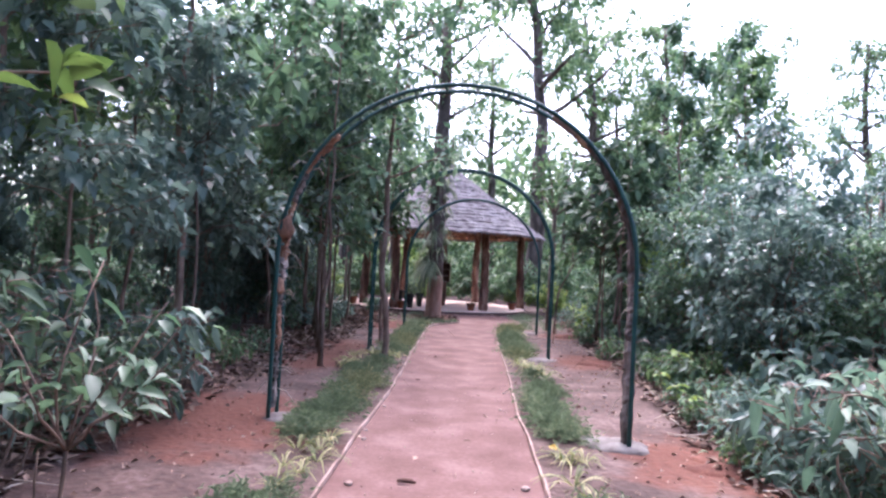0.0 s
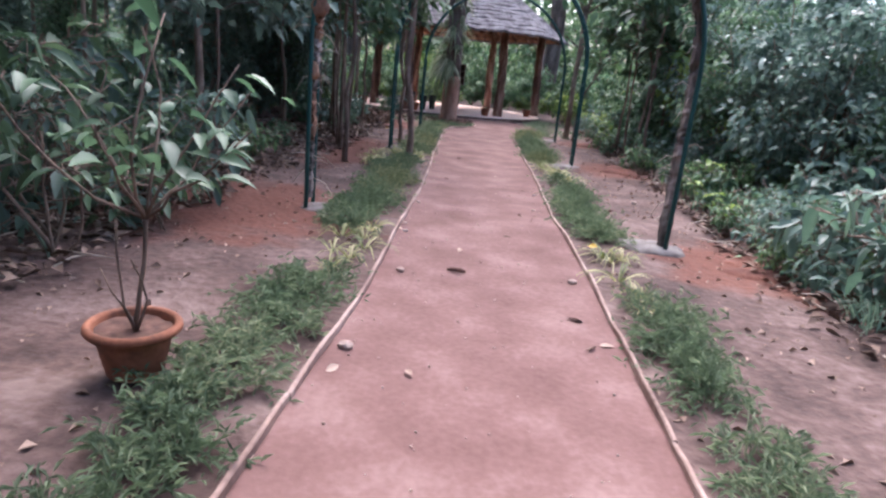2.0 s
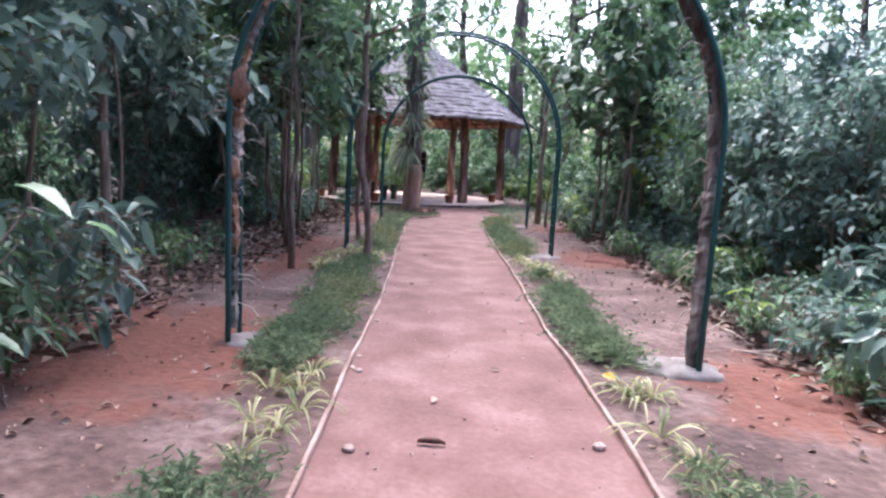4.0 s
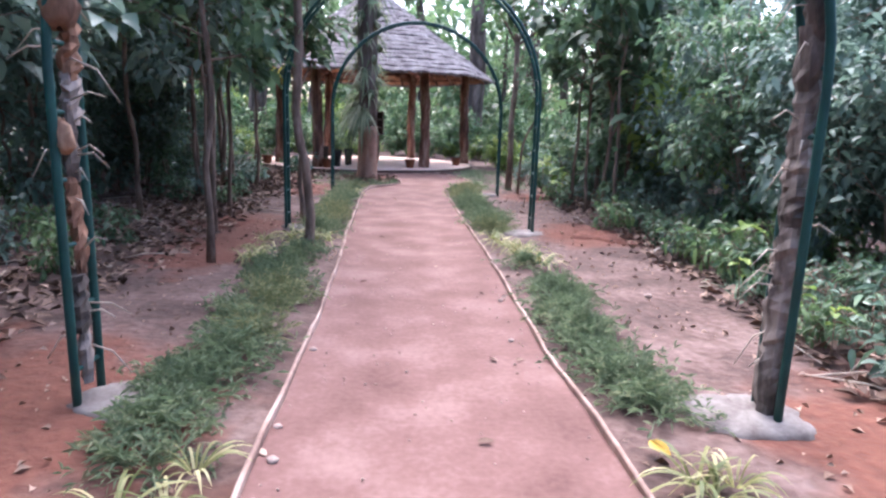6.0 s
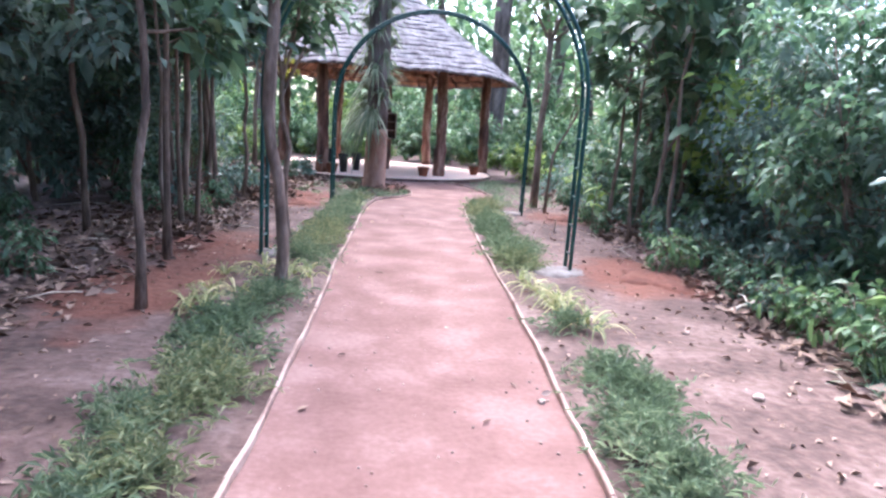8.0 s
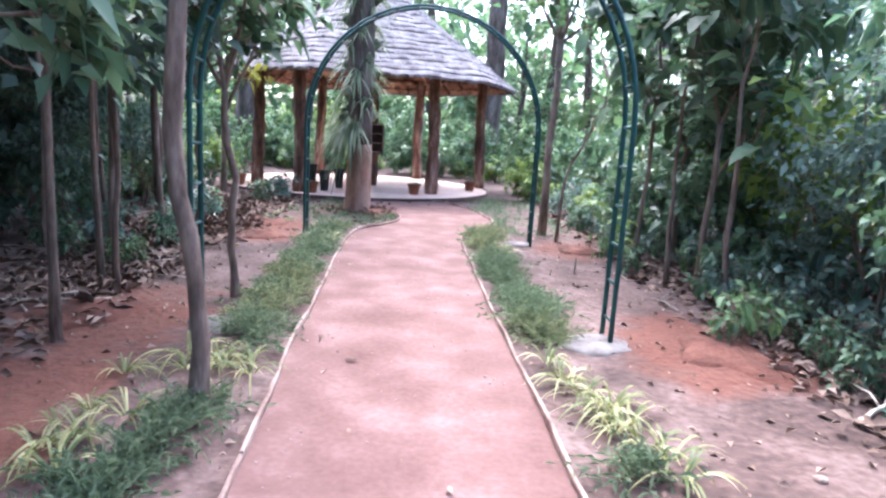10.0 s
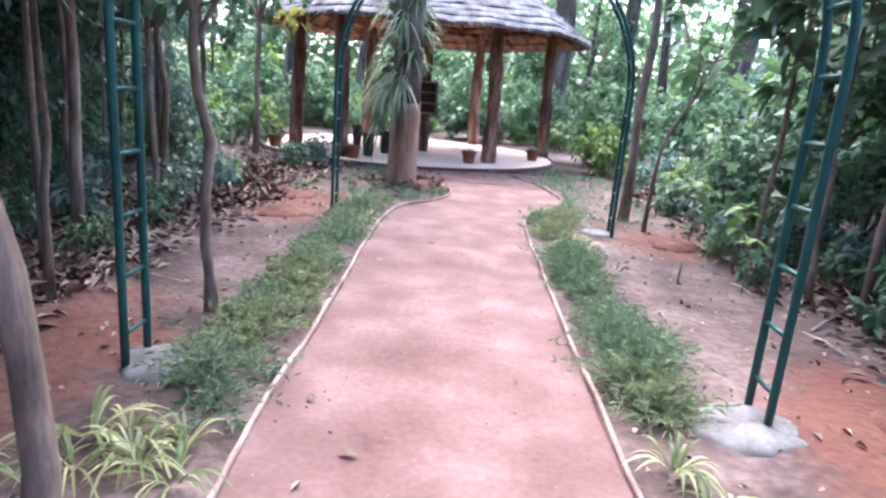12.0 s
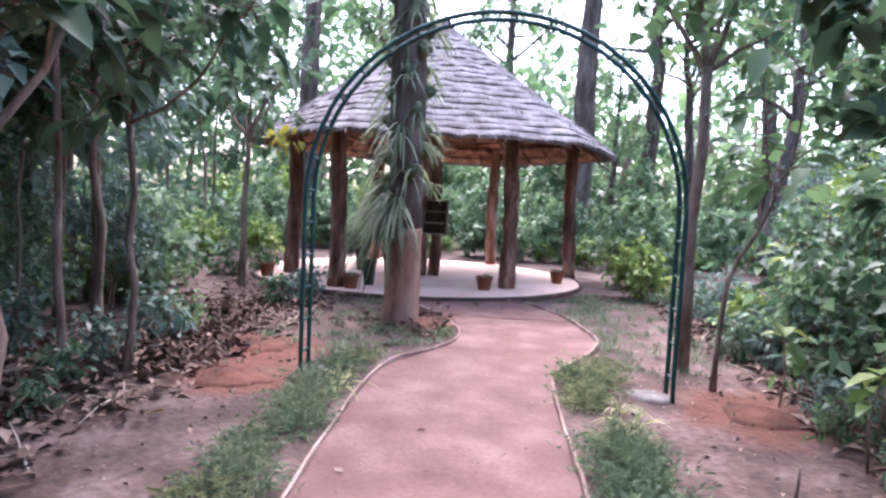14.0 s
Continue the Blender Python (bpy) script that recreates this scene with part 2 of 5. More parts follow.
def tube(geo, pts, radii, sides=8, wobble=0.0, caps=True):
    """A tapered tube along points, with an uneven skin."""
    pts = np.asarray(pts, float)
    radii = np.broadcast_to(np.asarray(radii, float), (len(pts),))
    tan = np.gradient(pts, axis=0)
    tan /= np.linalg.norm(tan, axis=1)[:, None] + 1e-9
    ref = np.array([0.0, 1.0, 0.0]) if abs(tan[0][1]) < 0.9 else np.array([1.0, 0.0, 0.0])
    rings = []
    ang = np.arange(sides) * 2 * np.pi / sides
    for p, t, r in zip(pts, tan, radii):
        a = np.cross(t, ref)
        a /= np.linalg.norm(a) + 1e-9
        b = np.cross(t, a)
        rr = r * (1 + wobble * rng.uniform(-1, 1, sides))
        rings.append(p + rr[:, None] * (np.cos(ang)[:, None] * a + np.sin(ang)[:, None] * b))
    k, s = len(pts), sides
    faces = [(i * s + j, i * s + (j + 1) % s, (i + 1) * s + (j + 1) % s, (i + 1) * s + j) for i in range(k - 1) for j in range(s)]
    if caps:
        faces += [tuple(range(s))[::-1], tuple(range((k - 1) * s, k * s))]
    return geo.add(np.concatenate(rings), faces)


def lathe(geo, profile, sides=24, at=(0, 0, 0)):
    """Turns a profile of (radius, height) round the upright axis."""
    ang = np.arange(sides) * 2 * np.pi / sides
    v = [(at[0] + r * math.cos(a), at[1] + r * math.sin(a), at[2] + z) for r, z in profile for a in ang]
    k, s = len(profile), sides
    return geo.add(v, [(i * s + j, i * s + (j + 1) % s, (i + 1) * s + (j + 1) % s, (i + 1) * s + j) for i in range(k - 1) for j in range(s)])


def box(geo, x0, y0, z0, x1, y1, z1, bevel=0.004):
    """A box with chamfered upright edges."""
    b = min(bevel, (x1 - x0) / 3, (y1 - y0) / 3)
    ring = [(x0 + b, y0), (x1 - b, y0), (x1, y0 + b), (x1, y1 - b), (x1 - b, y1), (x0 + b, y1), (x0, y1 - b), (x0, y0 + b)]
    v = [(x, y, z) for z in (z0, z1) for x, y in ring]
    f = [(i, (i + 1) % 8, 8 + (i + 1) % 8, 8 + i) for i in range(8)] + [tuple(range(8))[::-1], tuple(range(8, 16))]
    return geo.add(v, f)


def unit(v):
    return v / (np.linalg.norm(v, axis=-1, keepdims=True) + 1e-9)


def leaves(geo, pos, way, length, width=0.5, style="plain", fold=0.12, droop=0.25):
    """Leaves that start at pos and point along way. style: plain (2 triangles), folded (4) or broad (12)."""
    n = len(pos)
    way = unit(way)
    up = np.tile(np.array([0.0, 0.0, 1.0]), (n, 1)) + rng.normal(0, 0.45, (n, 3))
    side = unit(np.cross(way, up))
    nor = np.cross(side, way)
    length = np.broadcast_to(length, (n,))[:, None]
    w = length * width
    if style == "plain":
        us, prof = [0.5], [0.5]
        centre = False
    elif style == "folded":
        us, prof, centre = [0.45], [0.5], True
    else:
        us, prof, centre = [0.2, 0.5, 0.8], [0.36, 0.5, 0.28], True
    at = lambda u, s, z: pos + way * length * u + side * w * s + nor * length * z - np.array([0, 0, 1.0]) * length * droop * u * u
    cols = [at(0, 0, 0)]
    for u, p in zip(us, prof):
        cols.append(at(u, -p, fold * p * 2))
        if centre:
            cols.append(at(u, 0, 0))
        cols.append(at(u, p, fold * p * 2))
    cols.append(at(1, 0, 0))
    k = len(cols)
    v = np.stack(cols, 1).reshape(-1, 3)
    if style == "plain":
        fs = [(0, 1, 3), (0, 3, 2)]
    elif style == "folded":
        fs = [(0, 1, 2), (0, 2, 3), (1, 4, 2), (2, 4, 3)]
    else:
        fs = [(0, 1, 2), (0, 2, 3), (1, 4, 5), (1, 5, 2), (2, 5, 6), (2, 6, 3), (4, 7, 8), (4, 8, 5), (5, 8, 9), (5, 9, 6), (7, 10, 8), (8, 10, 9)]
    f = (np.arange(n)[:, None, None] * k + np.array(fs)[None]).reshape(-1, 3)
    return geo.add(v, f)


def straps(geo, base, way, length, width, sag=0.5, steps=5):
    """Narrow arching strap leaves."""
    n = len(base)
    way = unit(way)
    side = unit(np.cross(way, np.tile([0.0, 0.0, 1.0], (n, 1)) + rng.normal(0, 0.2, (n, 3))))
    length = np.broadcast_to(length, (n,))[:, None]
    width = np.broadcast_to(width, (n,))[:, None]
    cols = []
    for i in range(steps + 1):
        u = i / steps
        c = base + way * length * u - np.array([0, 0, 1.0]) * length * sag * u * u
        w = width * (0.75 + 0.6 * u) * (1 - u ** 3) * 0.5 + 0.0006
        cols += [c - side * w, c + side * w]
    k = len(cols)
    v = np.stack(cols, 1).reshape(-1, 3)
    fs = np.array([(2 * i, 2 * i + 1, 2 * i + 3, 2 * i + 2) for i in range(steps)])
    return geo.add(v, (np.arange(n)[:, None, None] * k + fs[None]).reshape(-1, 4))


def empty(name, label, category, group="", kind=""):
    return tagged(new(name), label, category, group, kind)


def place(variants, spots):
    """Sets one of the variants at each spot (x, y, turn, size); the first ones are used, then copied."""
    used = set()
    out = []
    for i, (x, y, turn, size) in enumerate(spots):
        o = variants[i % len(variants)]
        m = pose(x, y, 0, 0, 0, turn) @ Matrix.Scale(size, 4)
        if o.name in used:
            out.append(copy_thing(o, m))
        else:
            used.add(o.name)
            o.matrix_basis = m
            out.append(o)
    return out


# ---- ground, path and its edging ----
LEFT = [(-0.55, -14), (-0.5, -4), (-0.5, 0.0), (-0.47, 1.5), (-0.51, 2.4), (-0.54, 3.3), (-0.57, 4.6), (-0.68, 6.7), (-0.77, 7.7), (-0.80, 8.7),
        (-0.87, 9.9), (-0.92, 10.6), (-0.95, 11.7), (-0.93, 12.3), (-0.84, 12.6), (-0.60, 13.0), (-0.38, 13.5), (-0.38, 13.9),
        (-0.46, 14.25), (-0.79, 15.05), (-1.1, 15.5), (-1.45, 16.1)]
RIGHT = [(1.1, -14), (1.04, -4), (0.95, 0.3), (0.90, 2.1), (0.84, 3.3), (0.78, 4.1), (0.74, 5.5), (0.70, 6.9), (0.60, 8.9), (0.56, 10.2),
         (0.51, 11.7), (0.52, 12.3), (0.68, 12.8), (0.99, 13.4), (1.10, 13.8), (1.10, 14.2), (0.94, 15.1), (0.80, 15.6), (0.55, 16.1),
         (0.20, 16.5), (-0.30, 16.75)]


def along(line, step=0.12):
    """Evenly spaced points on a polyline, slightly rounded."""
    p = np.array(line, float)
    d = np.concatenate([[0], np.cumsum(np.linalg.norm(np.diff(p, axis=0), axis=1))])
    s = np.linspace(0, d[-1], int(d[-1] / step) + 2)
    q = np.stack([np.interp(s, d, p[:, 0]), np.interp(s, d, p[:, 1])], 1)
    for _ in range(2):
        q[1:-1] = (q[:-2] + 2 * q[1:-1] + q[2:]) / 4
    return q


def relief(x, y):
    """Height of the bare ground."""
    h = 0.035 * noise.noise((x * 0.7, y * 0.7, 1)) + 0.014 * noise.noise((x * 3, y * 3, 5)) + 0.006 * noise.noise((x * 9, y * 9, 9))
    near = 1.0 if -1.0 < x < 1.25 and y < 17 else 0.0
    return (h - 0.012) * (1 - near) - 0.022 * near


def build_ground():
    xs = np.concatenate([[-600, -250, -110, -60, -35, -20, -13], np.arange(-9, 9.01, 0.14), [13, 20, 35, 60, 110, 250, 600]])
    ys = np.concatenate([[-600, -250, -110, -60, -30, -18], np.arange(-15, -5, 0.4), np.arange(-5, 24.01, 0.14), [28, 34, 45, 60, 110, 250, 600]])
    v = [(x, y, relief(x, y) if abs(x) < 9.5 and -15.5 < y < 25 else -0.02) for y in ys for x in xs]
    w = len(xs)
    f = [(j * w + i, j * w + i + 1, (j + 1) * w + i + 1, (j + 1) * w + i) for j in range(len(ys) - 1) for i in range(w - 1)]
    tagged(Geo().add(v, f).ob("ground", SAND), "bare pinkish sandy forest earth beside the path", "ground", kind="structure")


def build_path():
    a, b = np.array(along(LEFT, 0.1)), np.array(along(RIGHT, 0.1))
    n = 280
    pick = lambda q: np.stack([np.interp(np.linspace(0, 1, n), np.linspace(0, 1, len(q)), q[:, i]) for i in (0, 1)], 1)
    a, b = pick(a), pick(b)
    cols = 14
    v = []
    for p, q in zip(a, b):
        for j in range(cols + 1):
            u = j / cols
            x, y = p * (1 - u) + q * u
            v.append((x, y, 0.004 - 0.012 * (1 - (2 * u - 1) ** 2) + 0.006 * noise.noise((x * 2.2, y * 2.2, 3)) + 0.003 * noise.noise((x * 8, y * 8, 3))))
    w = cols + 1
    f = [(i * w + j, i * w + j + 1, (i + 1) * w + j + 1, (i + 1) * w + j) for i in range(n - 1) for j in range(cols)]
    tagged(Geo().add(v, f).ob("path", LATERITE), "trodden pink laterite footpath between pale edging strips", "footpath", kind="structure")
    # the fan of laterite where the path meets the pavilion
    g = Geo()
    ring = [(-1.45, 16.1), (-1.1, 15.5), (-0.79, 15.05), (0.94, 15.1), (0.8, 15.6), (0.55, 16.1), (0.2, 16.5), (-0.3, 16.75), (-0.8, 16.7)]
    g.add([(x, y, 0.006) for x, y in ring], [tuple(range(len(ring)))])
    tagged(g.ob("path_end", LATERITE), "laterite apron of the footpath before the pavilion", "footpath", kind="structure")


def build_edging(line, name):
    """Edging of bent strips laid end to end along the path."""
    e = empty(name, "pale wooden edging strips along the laterite footpath", "path edging", kind="structure")
    q = along(line, 0.12)
    size = 17
    for k in range(0, len(q) - 1, size):
        s = q[k:k + size + 1]
        if len(s) < 3:
            break
        t = np.gradient(s, axis=0)
        t /= np.linalg.norm(t, axis=1)[:, None]
        nrm = np.stack([-t[:, 1], t[:, 0]], 1)
        v = []
        for i, (p, m) in enumerate(zip(s, nrm)):
            jig = 0.003 * math.sin(k + i * 0.7) + rng.uniform(-0.003, 0.003)
            top = 0.038 + 0.008 * math.sin(i * 0.5 + k) + rng.uniform(-0.004, 0.004)
            for o, z in ((-0.0105, -0.03), (-0.0105, top - 0.006), (-0.006, top), (0.006, top), (0.0105, top - 0.006), (0.0105, -0.03)):
                v.append((p[0] + m[0] * (o + jig), p[1] + m[1] * (o + jig), z))
        f = [(i * 6 + j, i * 6 + j + 1, i * 6 + 7 + j, i * 6 + 6 + j) for i in range(len(s) - 1) for j in range(5)]
        f += [tuple(range(6))[::-1], tuple(range(6 * len(s) - 6, 6 * len(s)))]
        Geo().add(v, f).ob("edging_strip", EDGING, e, smooth=False)


def soil_mound(x, y, rx, ry, h, label):
    """A low spill of dug soil with a ragged rim."""
    rings, sides = 9, 30
    v = [(x, y, h + 0.01)]
    for i in range(1, rings + 1):
        u = i / rings
        for j in range(sides):
            a = 2 * math.pi * j / sides
            r = u * (1 + 0.5 * noise.noise((math.cos(a) * 1.5 + x, math.sin(a) * 1.5 + y, 2)) + 0.15 * noise.noise((math.cos(a) * 6, math.sin(a) * 6 + y, 2)))
            px, py = x + rx * r * math.cos(a), y + ry * r * math.sin(a)
            z = h * (1 - u * u) ** 1.2 * (1 + 0.9 * noise.noise((px * 5, py * 5, 4))) + 0.03 * noise.noise((px * 14, py * 14, 8)) * (1 - u * u)
            v.append((px, py, relief(px, py) + 0.012 + z if i < rings else relief(px, py) - 0.03))
    f = [(0, 1 + j, 1 + (j + 1) % sides) for j in range(sides)]
    f += [(1 + (i - 1) * sides + j, 1 + i * sides + j, 1 + i * sides + (j + 1) % sides, 1 + (i - 1) * sides + (j + 1) % sides)
          for i in range(1, rings) for j in range(sides)]
    tagged(Geo().add(v, f).ob("soil_mound", RED_SOIL), label, "soil mound", "mounds of dug soil")


build_ground()
build_path()
build_edging(LEFT, "path_edging_left")
build_edging(RIGHT, "path_edging_right")
for sx, sy, rx, ry, h in ((-2.45, 3.3, 0.35, 0.3, 0.05), (2.45, 3.0, 0.45, 0.35, 0.07), (-2.3, 8.3, 0.35, 0.4, 0.06), (2.15, 8.0, 0.35, 0.45, 0.07),
                          (-2.35, 12.8, 0.45, 0.35, 0.09), (-1.95, 11.7, 0.3, 0.26, 0.08), (2.05, 11.8, 0.35, 0.3, 0.06)):
    soil_mound(sx, sy, rx, ry, h * 0.55, "small heap of freshly dug red soil beside an arch footing")


# ---- metal arches on concrete footings ----
def arch_line(span, height, lean, n=26):
    """Half-round top on straight legs: points from one foot to the other."""
    r = span / 2
    leg = height - r
    pts = [(-r, 0, z) for z in np.linspace(-0.05, leg, 7)[:-1]]
    pts += [(-r * math.cos(a), 0, leg + r * math.sin(a)) for a in np.linspace(0, math.pi, n)]
    pts += [(r, 0, z) for z in np.linspace(leg, -0.05, 7)[1:]]
    return np.array(pts)


def metal_arch(left, right, height, label):
    e = empty("garden_arch", label, "garden arch", "arches over the footpath")
    lx, ly = left
    rx, ry = right
    span = math.hypot(rx - lx, ry - ly)
    e.matrix_basis = pose((lx + rx) / 2, (ly + ry) / 2, 0, 0, 0, math.degrees(math.atan2(ry - ly, rx - lx)))
    line = arch_line(span, height, 0)
    hoop = tube(Geo(), line, 0.019, 10).mesh("hoop", GREEN_PAINT)
    for y in (-0.1, 0.1):
        h = new("hoop", hoop)
        h.parent, h.location = e, (0, y, 0)
    rung = tube(Geo(), [(0, -0.1, 0), (0, 0.1, 0)], 0.011, 8).mesh("rung", GREEN_PAINT)
    d = np.concatenate([[0], np.cumsum(np.linalg.norm(np.diff(line, axis=0), axis=1))])
    count = int(d[-1] / 0.27)
    for s in np.linspace(0.2, d[-1] - 0.2, count):
        o = new("rung", rung)
        o.parent = e
        o.location = [np.interp(s, d, line[:, i]) for i in range(3)]
    return e, line


def footing(x, y, r, label="rough grey concrete footing round an arch leg"):
    g = Geo()
    sides = 44
    v = [(0, 0, 0.014)]
    for i, (u, z) in enumerate(((0.55, 0.010), (0.85, 0.004), (1.0, -0.010), (1.06, -0.06))):
        for j in range(sides):
            a = 2 * math.pi * j / sides
            k = 1 + 0.2 * noise.noise((math.cos(a) * 1.4 + x * 3, math.sin(a) * 1.4 + y, 7)) + 0.12 * noise.noise((math.cos(a) * 5 + x, math.sin(a) * 5 + y, 7))
            v.append((r * u * k * math.cos(a), r * u * k * 0.85 * math.sin(a), z + 0.006 * rng.uniform(-1, 1)))
    f = [(0, 1 + j, 1 + (j + 1) % sides) for j in range(sides)]
    f += [(1 + i * sides + j, 1 + (i + 1) * sides + j, 1 + (i + 1) * sides + (j + 1) % sides, 1 + i * sides + (j + 1) % sides) for i in range(3) for j in range(sides)]
    o = tagged(g.add(v, f).ob("concrete_footing", CONCRETE), label, "footing", "arch footings")
    o.location = (x, y, 0)


ARCHES = [((-1.40, 3.48), (1.66, 3.42), 2.95, "dark green metal arch clad with bark slabs and husks"),
          ((-1.50, 8.14), (1.38, 8.21), 2.95, "dark green metal double-hoop arch with rungs"),
          ((-1.54, 12.12), (1.42, 12.11), 2.9, "dark green metal double-hoop arch with rungs near the pavilion")]
for left, right, height, label in ARCHES:
    arch, line = metal_arch(left, right, height, label)
    if "bark" in label:
        bark_arch, bark_line = arch, line
footing(-1.22, 3.48, 0.24)
footing(1.56, 3.42, 0.27)
footing(-1.32, 8.16, 0.26)
footing(1.28, 8.1, 0.26)
footing(-1.42, 12.1, 0.17)
footing(1.28, 12.1, 0.17)


def bark_slab(parent, s0, s1, d, line, width, thick, material, off, rough=0.35):
    """A curved slab of bark tied along the arch between two lengths on it."""
    n = 9
    ss = np.linspace(s0, s1, n)
    c = np.stack([np.interp(ss, d, line[:, i]) for i in range(3)], 1)
    t = unit(np.gradient(c, axis=0))
    inn = np.stack([-t[:, 2], np.zeros(n), t[:, 0]], 1)
    g = Geo()
    v = []
    cross = [(-1, 0.1), (-0.75, 0.75), (0, 1.1), (0.75, 0.75), (1, 0.1), (0.7, -0.5), (-0.7, -0.5)]
    for i in range(n):
        taper = 0.7 + 0.3 * math.sin(math.pi * (i + 0.8) / (n + 0.6))
        for a, b in cross:
            k = taper * (1 + rng.uniform(-rough, rough))
            v.append(c[i] + np.array([0, 1.0, 0]) * (a * width * k + off) - inn[i] * (b * thick * k))
    m = len(cross)
    f = [(i * m + j, i * m + (j + 1) % m, (i + 1) * m + (j + 1) % m, (i + 1) * m + j) for i in range(n - 1) for j in range(m)]
    f += [tuple(range(m))[::-1], tuple(range(m * n - m, m * n))]
    g.add(v, f).ob("bark_slab", material, parent, "peeling curved bark slab", smooth=False)


def clad_arch(e, line):
    d = np.concatenate([[0], np.cumsum(np.linalg.norm(np.diff(line, axis=0), axis=1))])
    total = d[-1]
    s = 0.12
    while s < 2.6:
        step = rng.uniform(0.12, 0.26)
        bark_slab(e, s, s + step * rng.uniform(1.0, 1.5), d, line, rng.uniform(0.03, 0.062), rng.uniform(0.02, 0.042), TAN_BARK if rng.random() < 0.6 else DARK_BARK, rng.uniform(-0.045, 0.045))
        s += step
    s = 0.06
    while s < 2.95:
        step = rng.uniform(0.16, 0.34)
        fade = 1 if s < 2.3 else 0.6
        bark_slab(e, total - s - step * 1.3, total - s, d, line, rng.uniform(0.06, 0.095) * fade, rng.uniform(0.035, 0.06) * fade, DARK_BARK if rng.random() < 0.93 else TAN_BARK, rng.uniform(-0.03, 0.03), 0.2)
        s += step
    # husks
    for s, r in ((1.72, 0.085), (1.2, 0.05)):
        p = np.array([np.interp(s, d, line[:, i]) for i in range(3)]) + np.array([0.03 if s < 3 else -0.03, -0.08, 0])
        g = lathe(Geo(), [(0.003, 0.95 * r), (0.35 * r, 0.85 * r), (0.75 * r, 0.4 * r), (r, -0.15 * r), (0.95 * r, -0.7 * r), (0.5 * r, -1.05 * r), (0.003, -1.1 * r)], 12, p)
        g.v[0] = (g.v[0] - p) * [0.8, 0.7, 1.25] + p + rng.normal(0, r * 0.12, g.v[0].shape)
        g.ob("husk", TAN_BARK, e, "brown fibrous husk tied to the arch")
    # loose rootlets and strap stubs sticking out
    for i in range(46):
        left = i % 2 == 0
        s = rng.uniform(0.25, 2.5)
        p = np.array([np.interp(s if left else total - s, d, line[:, i]) for i in range(3)])
        way = np.array([rng.uniform(0.3, 1) * (1 if rng.random() < 0.75 else -1) * (1 if left else -1), rng.uniform(-0.6, 0.4), rng.uniform(-0.5, 0.4)])
        way /= np.linalg.norm(way)
        ln = rng.uniform(0.1, 0.24)
        pts = [p + way * 0.03, p + way * ln * 0.6 + [0, 0, 0.02], p + way * ln - [0, 0, rng.uniform(0.0, 0.07)]]
        tube(Geo(), pts, [0.0045, 0.004, 0.002], 5).ob("rootlet", TWIG, e)


clad_arch(bark_arch, bark_line)


# ---- thatched pavilion ----
rng = np.random.default_rng(20)
SLAB_X, SLAB_Y = -1.62, 19.1
CX, CY = -1.36, 19.15
POSTS = [(0.08, 17.55), (1.27, 19.9), (-0.33, 21.8), (-3.0, 21.5), (-3.75, 17.95), (-2.55, 16.55)]


def log_post(x, y, z0, z1, r, name, parent, twist, material=POST_WOOD):
    zs = np.linspace(z0, z1, 18)
    pts = [(x + 0.025 * math.sin(twist + z * 1.7), y + 0.025 * math.cos(twist * 2 + z * 1.3), z) for z in zs]
    rad = [r * (1.1 - 0.15 * i / 17 + 0.1 * math.sin(i * 1.9 + twist) + 0.06 * math.sin(i * 0.7 + twist * 3)) for i in range(18)]
    return tube(Geo(), pts, rad, 14, 0.11).ob(name, material, parent)


def hexed(a):
    """A softened hexagon's radius at an angle, with corners over the posts."""
    k = (math.degrees(a) + 47) % 60 - 30
    return 0.25 + 0.75 * math.cos(radians(30)) / math.cos(radians(k)) + 0.03


